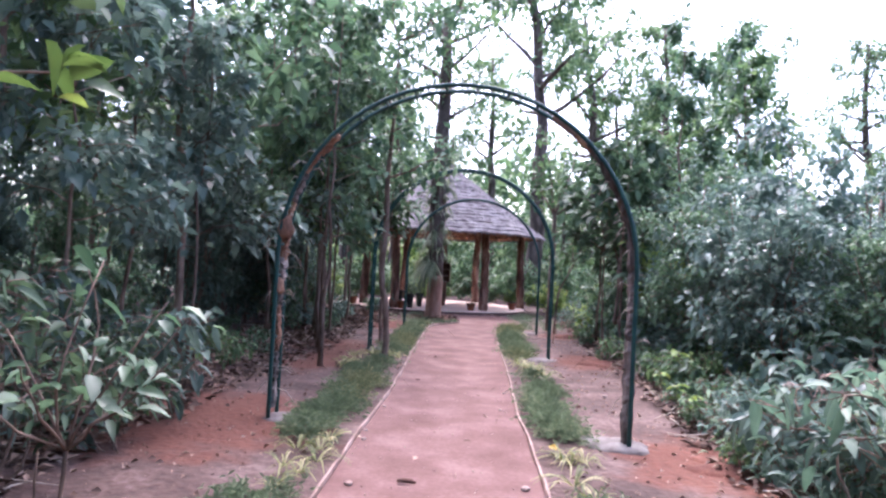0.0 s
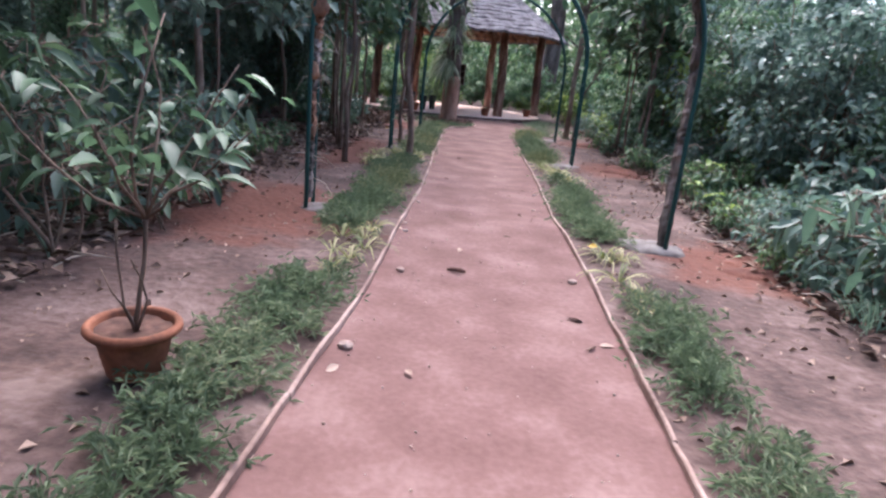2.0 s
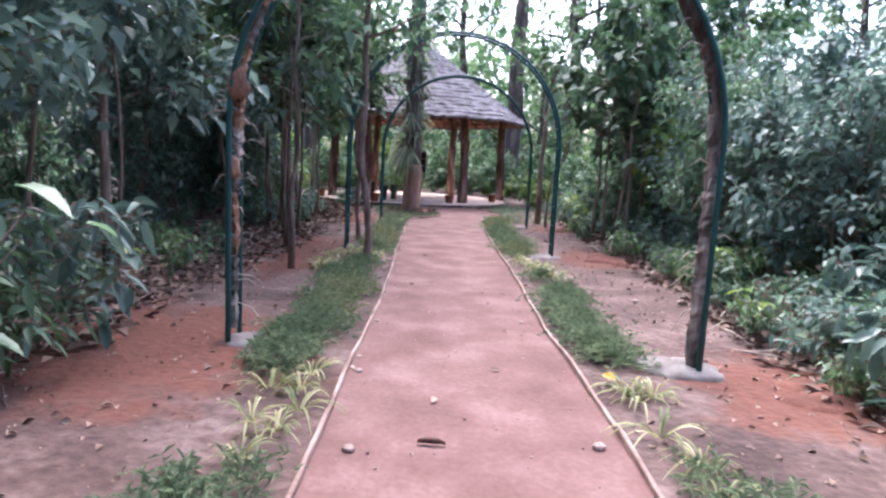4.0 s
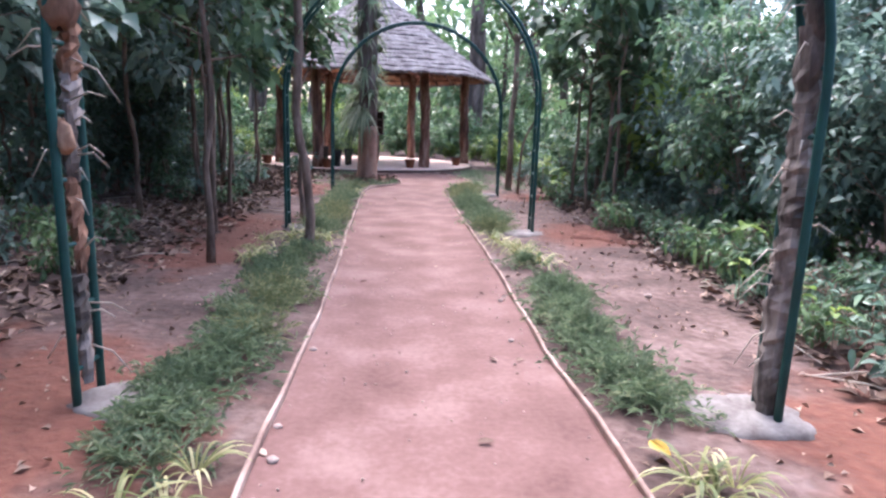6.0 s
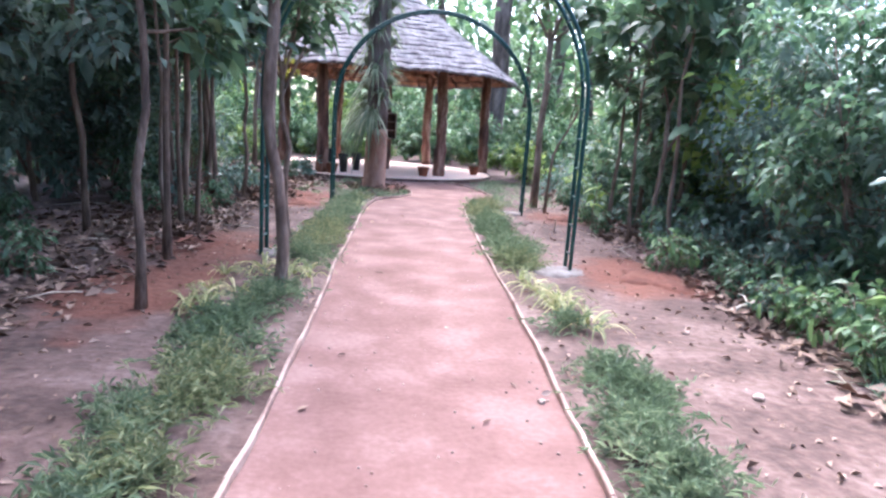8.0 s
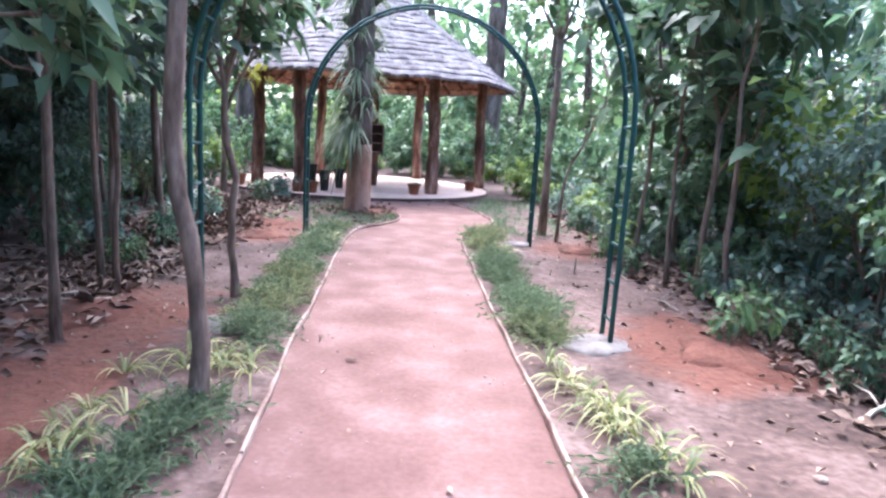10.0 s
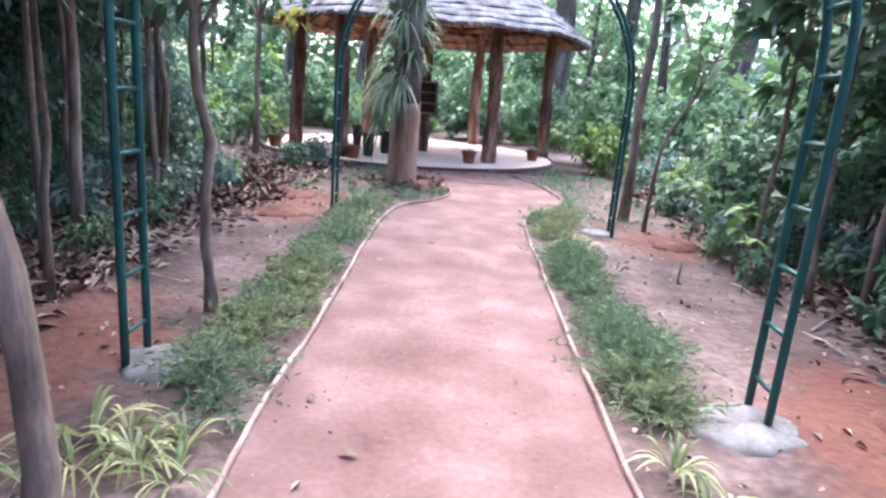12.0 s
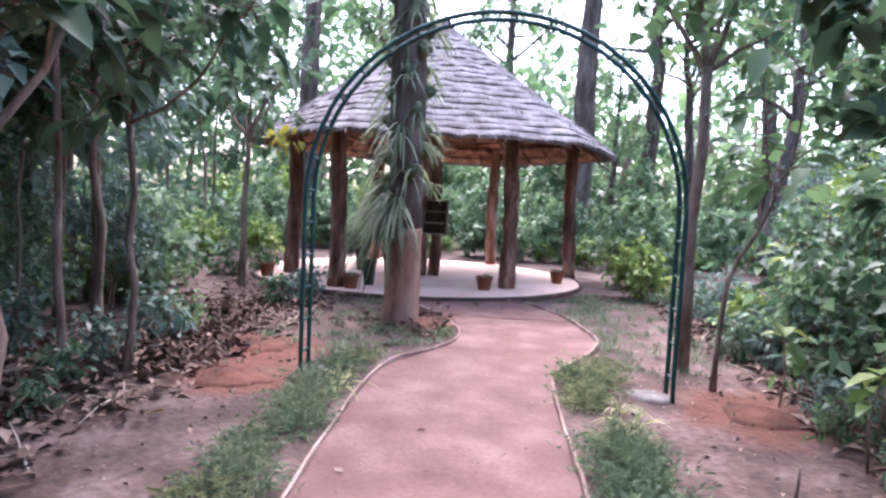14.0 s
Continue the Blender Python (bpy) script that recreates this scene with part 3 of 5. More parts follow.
def build_pavilion():
    e = empty("thatched_pavilion", "round open pavilion with grey thatch roof on log posts", "pavilion")
    e.location = (0, 0, 0)
    # floor slab, a low round platform
    sides = 64
    prof = [(0.01, 0.062), (1.5, 0.062), (2.98, 0.058), (3.03, 0.053), (3.05, 0.042), (3.06, -0.1)]
    lathe(Geo(), prof, sides, (SLAB_X, SLAB_Y, 0)).ob("floor_slab", SLAB, e, "pale pinkish concrete floor slab")
    lathe(Geo(), [(3.065, -0.05), (3.065, 0.05), (3.075, 0.06), (3.1, 0.06), (3.112, 0.05), (3.112, -0.05)], 80, (SLAB_X, SLAB_Y, 0)).ob("slab_kerb", DARK_WOOD, e, "thin dark kerb round the slab")
    for i, (x, y) in enumerate(POSTS):
        log_post(x, y, 0.04, 2.72, 0.122, "post", e, i * 1.3)
    # roof: ragged courses of thatch
    ER, EZ, AZ = 3.42, 2.38, 4.75
    courses = 22
    for c in range(courses):
        u0, u1 = c / courses, (c + 1.55) / courses
        g = Geo()
        n = 120
        v = []
        bend = lambda u: EZ + (AZ - EZ) * u
        rad = lambda u, a=0.0: max(ER * (1 - u) * hexed(a), 0.03)
        for j in range(n):
            a = 2 * math.pi * j / n
            ca, sa = math.cos(a), math.sin(a)
            lump = 0.03 * noise.noise((ca * 4, sa * 4, c * 1.7)) + 0.05 * noise.noise((ca * 1.6, sa * 1.6, 11))
            rag = 0.05 * noise.noise((ca * 26, sa * 26, c * 3.1 + 0.5)) + rng.uniform(-0.014, 0.014)
            tk = 0.07 + 0.02 * noise.noise((ca * 9, sa * 9, c * 2.3))
            slope = math.atan2(AZ - EZ, ER)
            ub = u0 + rag / 3.5
            rb, zb = rad(ub, a), bend(ub) + lump
            rt, zt = rad(min(u1, 1), a), bend(min(u1, 1)) + lump
            no = (math.sin(slope), math.cos(slope))
            ring = [(rt, zt - 0.01), (rb, zb - 0.005), (rb + 0.01 + no[0] * tk * 0.8, zb + no[1] * tk * 0.8), (rb + (rt - rb) * 0.12 + no[0] * tk, zb + (zt - zb) * 0.12 + no[1] * tk),
                    (rb + (rt - rb) * 0.55 + no[0] * tk * 0.75, zb + (zt - zb) * 0.55 + no[1] * tk * 0.75), (rt + no[0] * 0.01, zt + no[1] * 0.01)]
            for r, z in ring:
                v.append((CX + r * ca, CY + r * sa, z))
        m = 6
        f = [(j * m + k, ((j + 1) % n) * m + k, ((j + 1) % n) * m + k + 1, j * m + k + 1) for j in range(n) for k in range(m - 1)]
        g.add(v, f)
        # loose straw ends on the lower rim
        k = int(60 + 500 * (1 - u0))
        a = rng.uniform(0, 2 * np.pi, k)
        rr = np.array([rad(u0, q) for q in a]) + 0.05
        base = np.stack([CX + rr * np.cos(a), CY + rr * np.sin(a), np.full(k, bend(u0) + 0.05) + rng.uniform(-0.02, 0.05, k)], 1)
        way = np.stack([np.cos(a), np.sin(a), np.full(k, -0.75)], 1) + rng.normal(0, 0.25, (k, 3))
        straps(g, base, way, rng.uniform(0.06, 0.15, k), 0.014, 0.15, 2)
        g.ob("thatch_course", THATCH, e, smooth=False)
    lathe(Geo(), [(0.22, AZ - 0.1), (0.2, AZ + 0.02), (0.1, AZ + 0.1), (0.01, AZ + 0.12)], 20, (CX, CY, 0)).ob("roof_cap", THATCH, e, "bundled straw roof cap")
    # lining, rafters and ring beams
    g = Geo()
    lathe(g, [(3.19, EZ + 0.03), (2.19, EZ + 0.75), (1.1, EZ + 1.54), (0.05, AZ - 0.12)], 72, (CX, CY, 0))
    for p in g.v[0]:
        k = hexed(math.atan2(p[1] - CY, p[0] - CX))
        p[0], p[1] = CX + (p[0] - CX) * k, CY + (p[1] - CY) * k
    g.ob("roof_lining", THATCH_IN, e, "red-brown straw lining under the roof")
    for j in range(28):
        a = 2 * math.pi * j / 28
        tube(Geo(), [(CX + r * math.cos(a) * hexed(a), CY + r * math.sin(a) * hexed(a), z) for r, z in ((3.15, EZ - 0.0), (2.19, EZ + 0.68), (1.1, EZ + 1.46), (0.1, AZ - 0.2))], [0.028, 0.03, 0.03, 0.025], 7, 0.1).ob("rafter", POST_WOOD, e)
    for r, z in ((2.92, EZ + 0.12), (2.48, EZ + 0.43), (2.0, EZ + 0.78), (1.46, EZ + 1.17), (0.82, EZ + 1.63)):
        tube(Geo(), [(CX + r * math.cos(a) * hexed(a), CY + r * math.sin(a) * hexed(a), z) for a in np.linspace(0, 2 * math.pi, 49)], 0.024, 6).ob("purlin", POST_WOOD, e)
    for i in range(6):
        (x0, y0), (x1, y1) = POSTS[i], POSTS[(i + 1) % 6]
        tube(Geo(), [(x0, y0, 2.66), ((x0 + x1) / 2, (y0 + y1) / 2, 2.69), (x1, y1, 2.66)], 0.055, 9, 0.06).ob("ring_beam", POST_WOOD, e)
    for i, o in enumerate(((-0.1, 0.0), (0.1, 0.02))):
        log_post(-1.4 + o[0], 18.75 + o[1], 0.05, 4.1, 0.095, "centre_post", e, i * 2.1 + 4)


build_pavilion()


def wall_shelf():
    """A small open box with shelves and little things on them, fixed to the centre posts."""
    e = empty("hanging_shelf", "dark wooden open box shelf on the pavilion centre post", "shelf")
    w, d, h, t = 0.56, 0.2, 0.64, 0.025
    parts = [("side_panel", (-w / 2, -d / 2, 0, -w / 2 + t, d / 2, h)), ("side_panel", (w / 2 - t, -d / 2, 0, w / 2, d / 2, h)),
             ("back_panel", (-w / 2 + t, d / 2 - 0.012, t, w / 2 - t, d / 2 - 0.002, h - t))]
    for z in (0, 0.2, 0.41, h - t):
        parts.append(("shelf_board", (-w / 2 + t + 0.001, -d / 2 + 0.002, z, w / 2 - t - 0.001, d / 2 - 0.013, z + t)))
    for name, b in parts:
        box(Geo(), *b).ob(name, PALE_WOOD if name == "shelf_board" else DARK_WOOD, e, smooth=False)
    e.matrix_basis = pose(-1.33, 18.53, 0.84, 0, 0, -6)


wall_shelf()


def flower_pot(x, y, z, r, h, label, material=TERRACOTTA, plant=0):
    e = empty("flower_pot", label, "flower pot", "flower pots")
    lathe(Geo(), [(0.01, 0.0), (r * 0.62, 0.0), (r * 0.66, 0.008), (r * 0.9, h * 0.8), (r * 0.92, h * 0.82), (r * 1.0, h * 0.84), (r * 1.03, h * 0.9), (r * 1.02, h * 0.98),
                  (r * 0.98, h), (r * 0.9, h * 0.985), (r * 0.86, h * 0.86), (r * 0.8, h * 0.7)], 32).ob("pot", material, e)
    g = lathe(Geo(), [(0.005, h * 0.9), (r * 0.4, h * 0.88), (r * 0.87, h * 0.86)], 20)
    g.v[0][:, 2] += rng.uniform(-0.006, 0.008, len(g.v[0]))
    g.ob("soil", RED_SOIL, e, "dark red potting soil")
    if plant:
        g = Geo()
        n = plant
        a = rng.uniform(0, 6.28, n)
        base = np.stack([0.2 * r * np.cos(a), 0.2 * r * np.sin(a), np.full(n, h * 0.88)], 1)
        way = np.stack([np.cos(a) * 0.6, np.sin(a) * 0.6, np.full(n, 1.0)], 1)
        straps(g, base, way, rng.uniform(0.5, 1.0, n) * r * 1.6, r * 0.12, 0.5)
        g.ob("plant", GRASS, e)
    e.location = (x, y, z)
    return e


for x, y, pl in ((-0.27, 17.2, 8), (1.0, 18.75, 14), (-2.28, 16.45, 10), (-3.95, 17.3, 10)):
    flower_pot(x, y, 0.058, 0.14, 0.22, "small terracotta flower pot beside a pavilion post", plant=pl)
for x, y, h in ((-2.11, 16.95, 0.42), (-1.91, 17.65, 0.42), (-2.73, 18.94, 0.42)):
    flower_pot(x, y, 0.058, 0.12, h, "tall black plastic planter on the pavilion floor", BLACK_PLASTIC, 12)


# ---- trees ----
rng = np.random.default_rng(21)
def curved(p, q, bend, n=6):
    p, q = np.array(p, float), np.array(q, float)
    u = np.linspace(0, 1, n)[:, None]
    off = rng.normal(0, bend, (1, 3)) * np.sin(np.pi * u) + rng.normal(0, bend * 0.3, (n, 3)) * np.sin(np.pi * u)
    return p * (1 - u) + q * u + off


def tree(name, label, category, group, height, r, first, limbs, reach, leaf, count, leaf_material, style="plain", lean=0.2, bend=0.12,
         bark=BARK, stems=1, wide=0.64, up=0.55, droop=0.35, clump=0.16):
    """A trunk, limbs from `first` upwards, twigs, and leaves set along the limbs."""
    e = empty(name, label, category, group)
    wood, crown = Geo(), Geo()
    spots, ways = [], []
    for s in range(stems):
        tip = np.array([rng.normal(0, lean), rng.normal(0, lean), height * (1 if s == 0 else rng.uniform(0.65, 0.95))])
        if stems > 1:
            tip[:2] += rng.uniform(-0.5, 0.5, 2) * reach * 0.7
        trunk = curved((rng.normal(0, 0.04) * (s > 0), rng.normal(0, 0.04) * (s > 0), -0.08), tip, bend, 12)
        rad = np.linspace(r, r * 0.25, 12) * (1 if s == 0 else 0.75)
        rad[0] *= 1.35
        tube(wood, trunk, rad, 9, 0.08)
        for k in range(limbs):
            u = first + (1 - first) * (k + rng.random()) / limbs
            at = u * 11
            i = min(int(at), 10)
            p = trunk[i] + (trunk[i + 1] - trunk[i]) * (at - i)
            a = k * 2.4 + rng.uniform(-0.5, 0.5)
            ln = reach * (1.15 - 0.65 * (u - first) / (1 - first + 1e-6)) * rng.uniform(0.65, 1.15)
            q = p + ln * np.array([math.cos(a), math.sin(a), up * rng.uniform(0.3, 1.3)])
            limb = curved(p, q, ln * 0.08, 6)
            tube(wood, limb, np.linspace(rad[i] * 0.5, 0.004, 6), 6, 0.05, False)
            for w in range(4):
                j = rng.integers(2, 5)
                tw = limb[j] + ln * 0.38 * unit(rng.normal(0, 1, 3) + np.array([math.cos(a), math.sin(a), 0.2]))
                tube(wood, [limb[j], (limb[j] + tw) / 2 + rng.normal(0, 0.02, 3), tw], [0.007, 0.005, 0.003], 4, 0, False)
                m = max(count // (stems * limbs * 5), 1)
                uu = rng.random((m, 1)) ** 0.7
                spots.append(limb[j] * (1 - uu) + tw * uu + rng.normal(0, clump * 0.5, (m, 3)))
                ways.append(unit(tw - limb[j]) * 0.6 + rng.normal(0, 0.6, (m, 3)))
            m = max(count // (stems * limbs * 5), 1)
            uu = rng.random((m, 1)) * 0.75 + 0.25
            spots.append(p * (1 - uu) + q * uu + rng.normal(0, clump, (m, 3)))
            ways.append(unit(q - p) * 0.6 + rng.normal(0, 0.7, (m, 3)))
    pos, way = np.concatenate(spots), np.concatenate(ways)
    way[:, 2] -= 0.15
    keep = pos[:, 2] > 0.05
    pos, way = pos[keep], way[keep]
    leaves(crown, pos, way, leaf * rng.uniform(0.6, 1.25, len(pos)), wide, style, droop=droop)
    wood.ob("trunk", bark, e)
    crown.ob("crown", leaf_material, e)
    return e


def scatter(n, x0, x1, y0, y1, gap, clear=lambda x, y: True, s0=0.85, s1=1.2):
    out, tries = [], 0
    while len(out) < n and tries < n * 60:
        tries += 1
        x, y = rng.uniform(x0, x1), rng.uniform(y0, y1)
        if clear(x, y) and all((x - a) ** 2 + (y - b) ** 2 > gap * gap for a, b, *_ in out):
            out.append((x, y, rng.uniform(0, 360), rng.uniform(s0, s1)))
    return out


off_pavilion = lambda x, y: (x - CX) ** 2 + (y - CY) ** 2 > 4.6 ** 2
GROVE = "slender trees of the grove"
saplings = [tree("forest_tree", lab, "tree", GROVE, h, r, f, 13, rc, 0.17, n, m, "folded", lean=0.2, bend=0.1)
            for lab, h, r, f, rc, n, m in (
                ("slender crooked forest tree with dark broad leaves", 6.2, 0.04, 0.34, 1.25, 1750, LEAF_DARK),
                ("thin grey-barked forest tree with broad green leaves", 5.6, 0.03, 0.36, 1.1, 1550, LEAF_MID),
                ("tall thin forest tree with a dark dense crown", 7.2, 0.043, 0.30, 1.35, 1950, LEAF_DARK),
                ("slim leaning forest tree with glossy leaves", 5.2, 0.026, 0.38, 1.1, 1450, LEAF_BLUE))]
known = [(-1.78, 6.28, 20, 0.8), (-2.2, 7.68, 60, 1.0), (-2.95, 9.9, 140, 1.0), (-2.28, 7.8, 250, 0.8), (-3.02, 11.2, 111, 1.1),
         (-4.4, 12.9, 300, 1.0), (-5.2, 14.3, 40, 1.1), (-4.0, 11.9, 120, 0.9), (-4.9, 11.3, 260, 1.1), (-5.6, 12.8, 10, 1.15), (-3.1, 5.0, 77, 1.1), (-3.0, 3.0, 20, 1.0), (-3.4, 8.6, 170, 1.1), (-2.7, 9.2, 80, 0.9),
         (-3.53, 12.33, 310, 1.0), (-2.6, 4.2, 210, 0.9)]
grove_left = scatter(44, -9.5, -3.1, -0.5, 24, 0.85, lambda x, y: off_pavilion(x, y) and (y < 14 or x < -6.5), 0.85, 1.3)
place(saplings, known + grove_left + [(-3.2, -1.5, 10, 1.1), (3.0, -5.5, 50, 1), (-2.5, -6, 90, 1.1), (0.5, -8, 10, 1.2), (4.5, -3.5, 200, 1), (4.0, 13.8, 300, 0.9), (4.3, 11.6, 20, 0.9), (5.2, 13.4, 140, 1.0), (4.9, 15.8, 260, 0.95), (6.0, 12.0, 80, 1.1), (6.4, 15.0, 200, 1.1)])


def leaning_tree():
    """The bent sapling close beside the path."""
    e = empty("leaning_tree", "bare bent grey trunk beside the path with high crown", "tree", GROVE)
    g = Geo()
    pts = [(0, 0, -0.06), (0.01, 0.01, 0.14), (0.015, 0.02, 0.31), (-0.01, 0.03, 0.6), (-0.03, 0.02, 0.83), (-0.08, 0.02, 1.03), (-0.115, 0.05, 1.32),
           (-0.1, 0.05, 1.6), (-0.08, 0.06, 1.9), (-0.1, 0.05, 2.6), (-0.06, 0.1, 3.6), (-0.05, 0.1, 4.6)]
    tube(g, pts, [0.07, 0.05, 0.045, 0.041, 0.043, 0.041, 0.043, 0.044, 0.041, 0.035, 0.026, 0.013], 12, 0.07)
    c = Geo()
    for k in range(11):
        p = np.array(pts[9 + k % 3])
        a = k * 2.4
        q = p + np.array([math.cos(a), math.sin(a), 0.5]) * rng.uniform(0.7, 1.2)
        tube(g, curved(p, q, 0.08, 5), np.linspace(0.018, 0.004, 5), 6, 0.05, False)
        uu = rng.random((110, 1)) * 0.8 + 0.2
        leaves(c, p * (1 - uu) + q * uu + rng.normal(0, 0.2, (110, 3)), rng.normal(0, 0.7, (110, 3)), 0.16 * rng.uniform(0.6, 1.2, 110), 0.55, "folded")
    g.ob("trunk", BARK, e)
    c.ob("crown", LEAF_DARK, e)
    e.location = (-1.02, 6.82, 0)


leaning_tree()

# broad-leaved young trees standing at the path, with leaves low over it
young = [tree("young_teak_tree", lab, "tree", "young broad-leaved trees", h, 0.03, f, 9, 0.85, 0.21, n, LEAF_TEAK, "broad", lean=0.06, bend=0.08, wide=0.62, clump=0.12)
         for lab, h, f, n in (("crooked young tree with large soft leaves", 3.6, 0.6, 420), ("thin young tree with large drooping leaves", 3.9, 0.5, 480))]
place(young, [(2.7, 9.2, 200, 0.95), (2.6, 11.4, 290, 1.0), (3.1, 10.3, 30, 1.1),
              (2.55, 10.2, 160, 0.85), (-3.3, 10.4, 220, 1.2), (-2.36, 8.75, 330, 0.9)])


def crooked_tree(x, y, label, stem, r, forks, leaf, count, material):
    """A thin bent stem that splits into limbs carrying large soft leaves."""
    e = empty("young_teak_tree", label, "tree", "young broad-leaved trees")
    g, c = Geo(), Geo()
    n = len(stem)
    rad = np.linspace(r, r * 0.75, n)
    rad[0] *= 1.4
    tube(g, stem, rad, 10, 0.09)
    for start, tip in forks:
        p, q = np.array(stem[start], float), np.array(tip, float)
        limb = curved(p, q, np.linalg.norm(q - p) * 0.07, 7)
        tube(g, limb, np.linspace(r * 0.52, 0.005, 7), 7, 0.06, False)
        for _ in range(6):
            j = rng.integers(2, 7)
            tw = limb[j] + unit(rng.normal(0, 1, 3) * [1, 1, 0.45] + [0, 0, 0.15]) * rng.uniform(0.3, 0.6)
            tube(g, [limb[j], (limb[j] + tw) / 2 + [0, 0, 0.03], tw], [0.008, 0.006, 0.004], 5, 0, False)
            m = max(count // (6 * len(forks)), 1)
            uu = rng.random((m, 1)) * 0.8 + 0.25
            leaves(c, limb[j] * (1 - uu) + tw * uu + rng.normal(0, 0.035, (m, 3)), unit(tw - limb[j]) * 0.5 + rng.normal(0, 0.6, (m, 3)) * [1, 1, 0.5],
                   leaf * rng.uniform(0.55, 1.2, m), 0.64, "broad", droop=0.4)
    g.ob("trunk", BARK, e)
    c.ob("crown", material, e)
    e.location = (x, y, 0)
    return e


crooked_tree(-1.45, 8.84, "crooked thin tree in bare earth with large soft leaves",
             [(0, 0, -0.06), (-0.01, 0, 0.2), (-0.035, 0.01, 0.38), (-0.03, 0.0, 0.68), (0.0, 0.02, 0.94), (-0.07, 0.02, 1.2), (-0.085, 0.0, 1.42), (-0.08, 0.01, 1.6)], 0.033,
             [(7, (-0.35, 0.25, 2.9)), (7, (0.2, 0.1, 2.8)), (7, (-0.15, -0.25, 2.7)), (6, (0.3, 0.4, 2.5)), (7, (0.0, 0.2, 3.2))], 0.17, 330, LEAF_TEAK)
crooked_tree(-2.76, 11.52, "thin dark zigzag tree with a wide low crown of large leaves",
             [(0, 0, -0.06), (0.06, 0, 0.35), (0.07, 0.02, 0.7), (0.03, 0.0, 1.0), (0.06, 0.02, 1.4), (0.02, 0.0, 1.9)], 0.03,
             [(5, (1.25, -0.5, 2.75)), (5, (0.75, 0.4, 3.0)), (5, (-0.7, 0.2, 2.9)), (5, (0.35, -0.9, 2.6)), (5, (-0.3, -0.6, 3.1)), (5, (0.2, 0.3, 3.5))], 0.2, 330, LEAF_TEAK)
fork = crooked_tree(-4.0, 16.4, "slim dark tree forking above, with a spray of yellow leaves",
             [(0, 0, -0.06), (0.02, 0, 0.6), (0.0, 0.03, 1.3), (0.05, 0.02, 2.0), (0.06, 0.0, 2.2)], 0.05,
             [(4, (-0.6, 0.1, 3.3)), (4, (0.8, -0.2, 3.4)), (4, (0.45, 0.2, 4.2)), (4, (-0.1, 0.3, 3.9)), (4, (-0.8, -0.2, 4.1)), (4, (1.2, 0.0, 4.0))], 0.2, 330, LEAF_TEAK)
spray, twig = Geo(), curved((0.06, 0.0, 2.15), (0.95, -0.35, 2.4), 0.05, 6)
leaves(spray, twig[rng.integers(3, 6, 16)] + rng.normal(0, 0.09, (16, 3)), rng.normal(0, 0.7, (16, 3)), 0.2, 0.6, "broad", droop=0.35)
tube(spray, twig, np.linspace(0.014, 0.005, 6), 6)
spray.ob("leaf_spray", LEAF_SPRAY, fork, "low twig of yellow leaves")
crooked_tree(1.83, 12.38, "thin zigzag young tree beside the arch leg",
             [(0, 0, -0.06), (0.01, 0, 0.3), (0.03, 0, 0.68), (0.06, 0.02, 0.9), (0.12, 0.02, 1.08), (0.25, 0.0, 1.32)], 0.023,
             [(5, (0.16, 0.1, 2.7)), (5, (0.62, 0.1, 2.1)), (5, (0.5, -0.2, 2.9))], 0.22, 80, LEAF_MID)
crooked_tree(2.95, 11.2, "dark forked young tree with broad leaves at the thicket edge",
             [(0, 0, -0.06), (0.02, 0, 0.5), (0.0, 0.03, 1.0), (0.06, 0.02, 1.35)], 0.036,
             [(3, (-0.45, 0.1, 2.0)), (3, (0.5, 0.0, 2.1)), (3, (0.15, 0.5, 2.7)), (3, (-0.1, -0.5, 2.4)), (2, (0.4, -0.4, 1.8))], 0.24, 270, LEAF_TEAK)
crooked_tree(2.7, 9.75, "slim young tree with big dull green leaves",
             [(0, 0, -0.06), (-0.03, 0, 0.6), (0.02, 0.03, 1.1), (0.0, 0.02, 1.6)], 0.032,
             [(3, (-0.4, 0.1, 2.6)), (3, (0.4, 0.2, 2.4)), (2, (0.3, -0.5, 2.2)), (3, (-0.1, -0.3, 3.0))], 0.25, 170, LEAF_TEAK)


def forked_tree():
    e = empty("forked_tree", "slim grey tree that forks high beside the arch", "tree", "young broad-leaved trees")
    g, c = Geo(), Geo()
    main = [(0, 0, -0.06), (0.01, 0, 0.6), (0.0, 0.02, 1.3), (0.05, 0.02, 2.0), (0.03, 0, 2.75)]
    tube(g, main, [0.07, 0.056, 0.053, 0.05, 0.046], 11, 0.07)
    for q in ((-0.25, 0.1, 3.5), (0.3, 0.05, 3.7), (0.75, 0.0, 3.2), (-0.7, 0.2, 3.9), (0.5, -0.2, 4.6), (-0.3, -0.1, 4.8)):
        p = np.array(main[-1]) - [0, 0, 0.05]
        tube(g, curved(p, q, 0.05, 6), np.linspace(0.03, 0.008, 6), 7, 0.05, False)
        uu = rng.random((70, 1)) * 0.6 + 0.4
        leaves(c, p * (1 - uu) + np.array(q) * uu + rng.normal(0, 0.22, (70, 3)), rng.normal(0, 0.7, (70, 3)), 0.2 * rng.uniform(0.6, 1.2, 70), 0.6, "folded")
    g.ob("trunk", BARK, e)
    c.ob("crown", LEAF_MID, e)
    e.location = (1.74, 13.02, 0)


forked_tree()


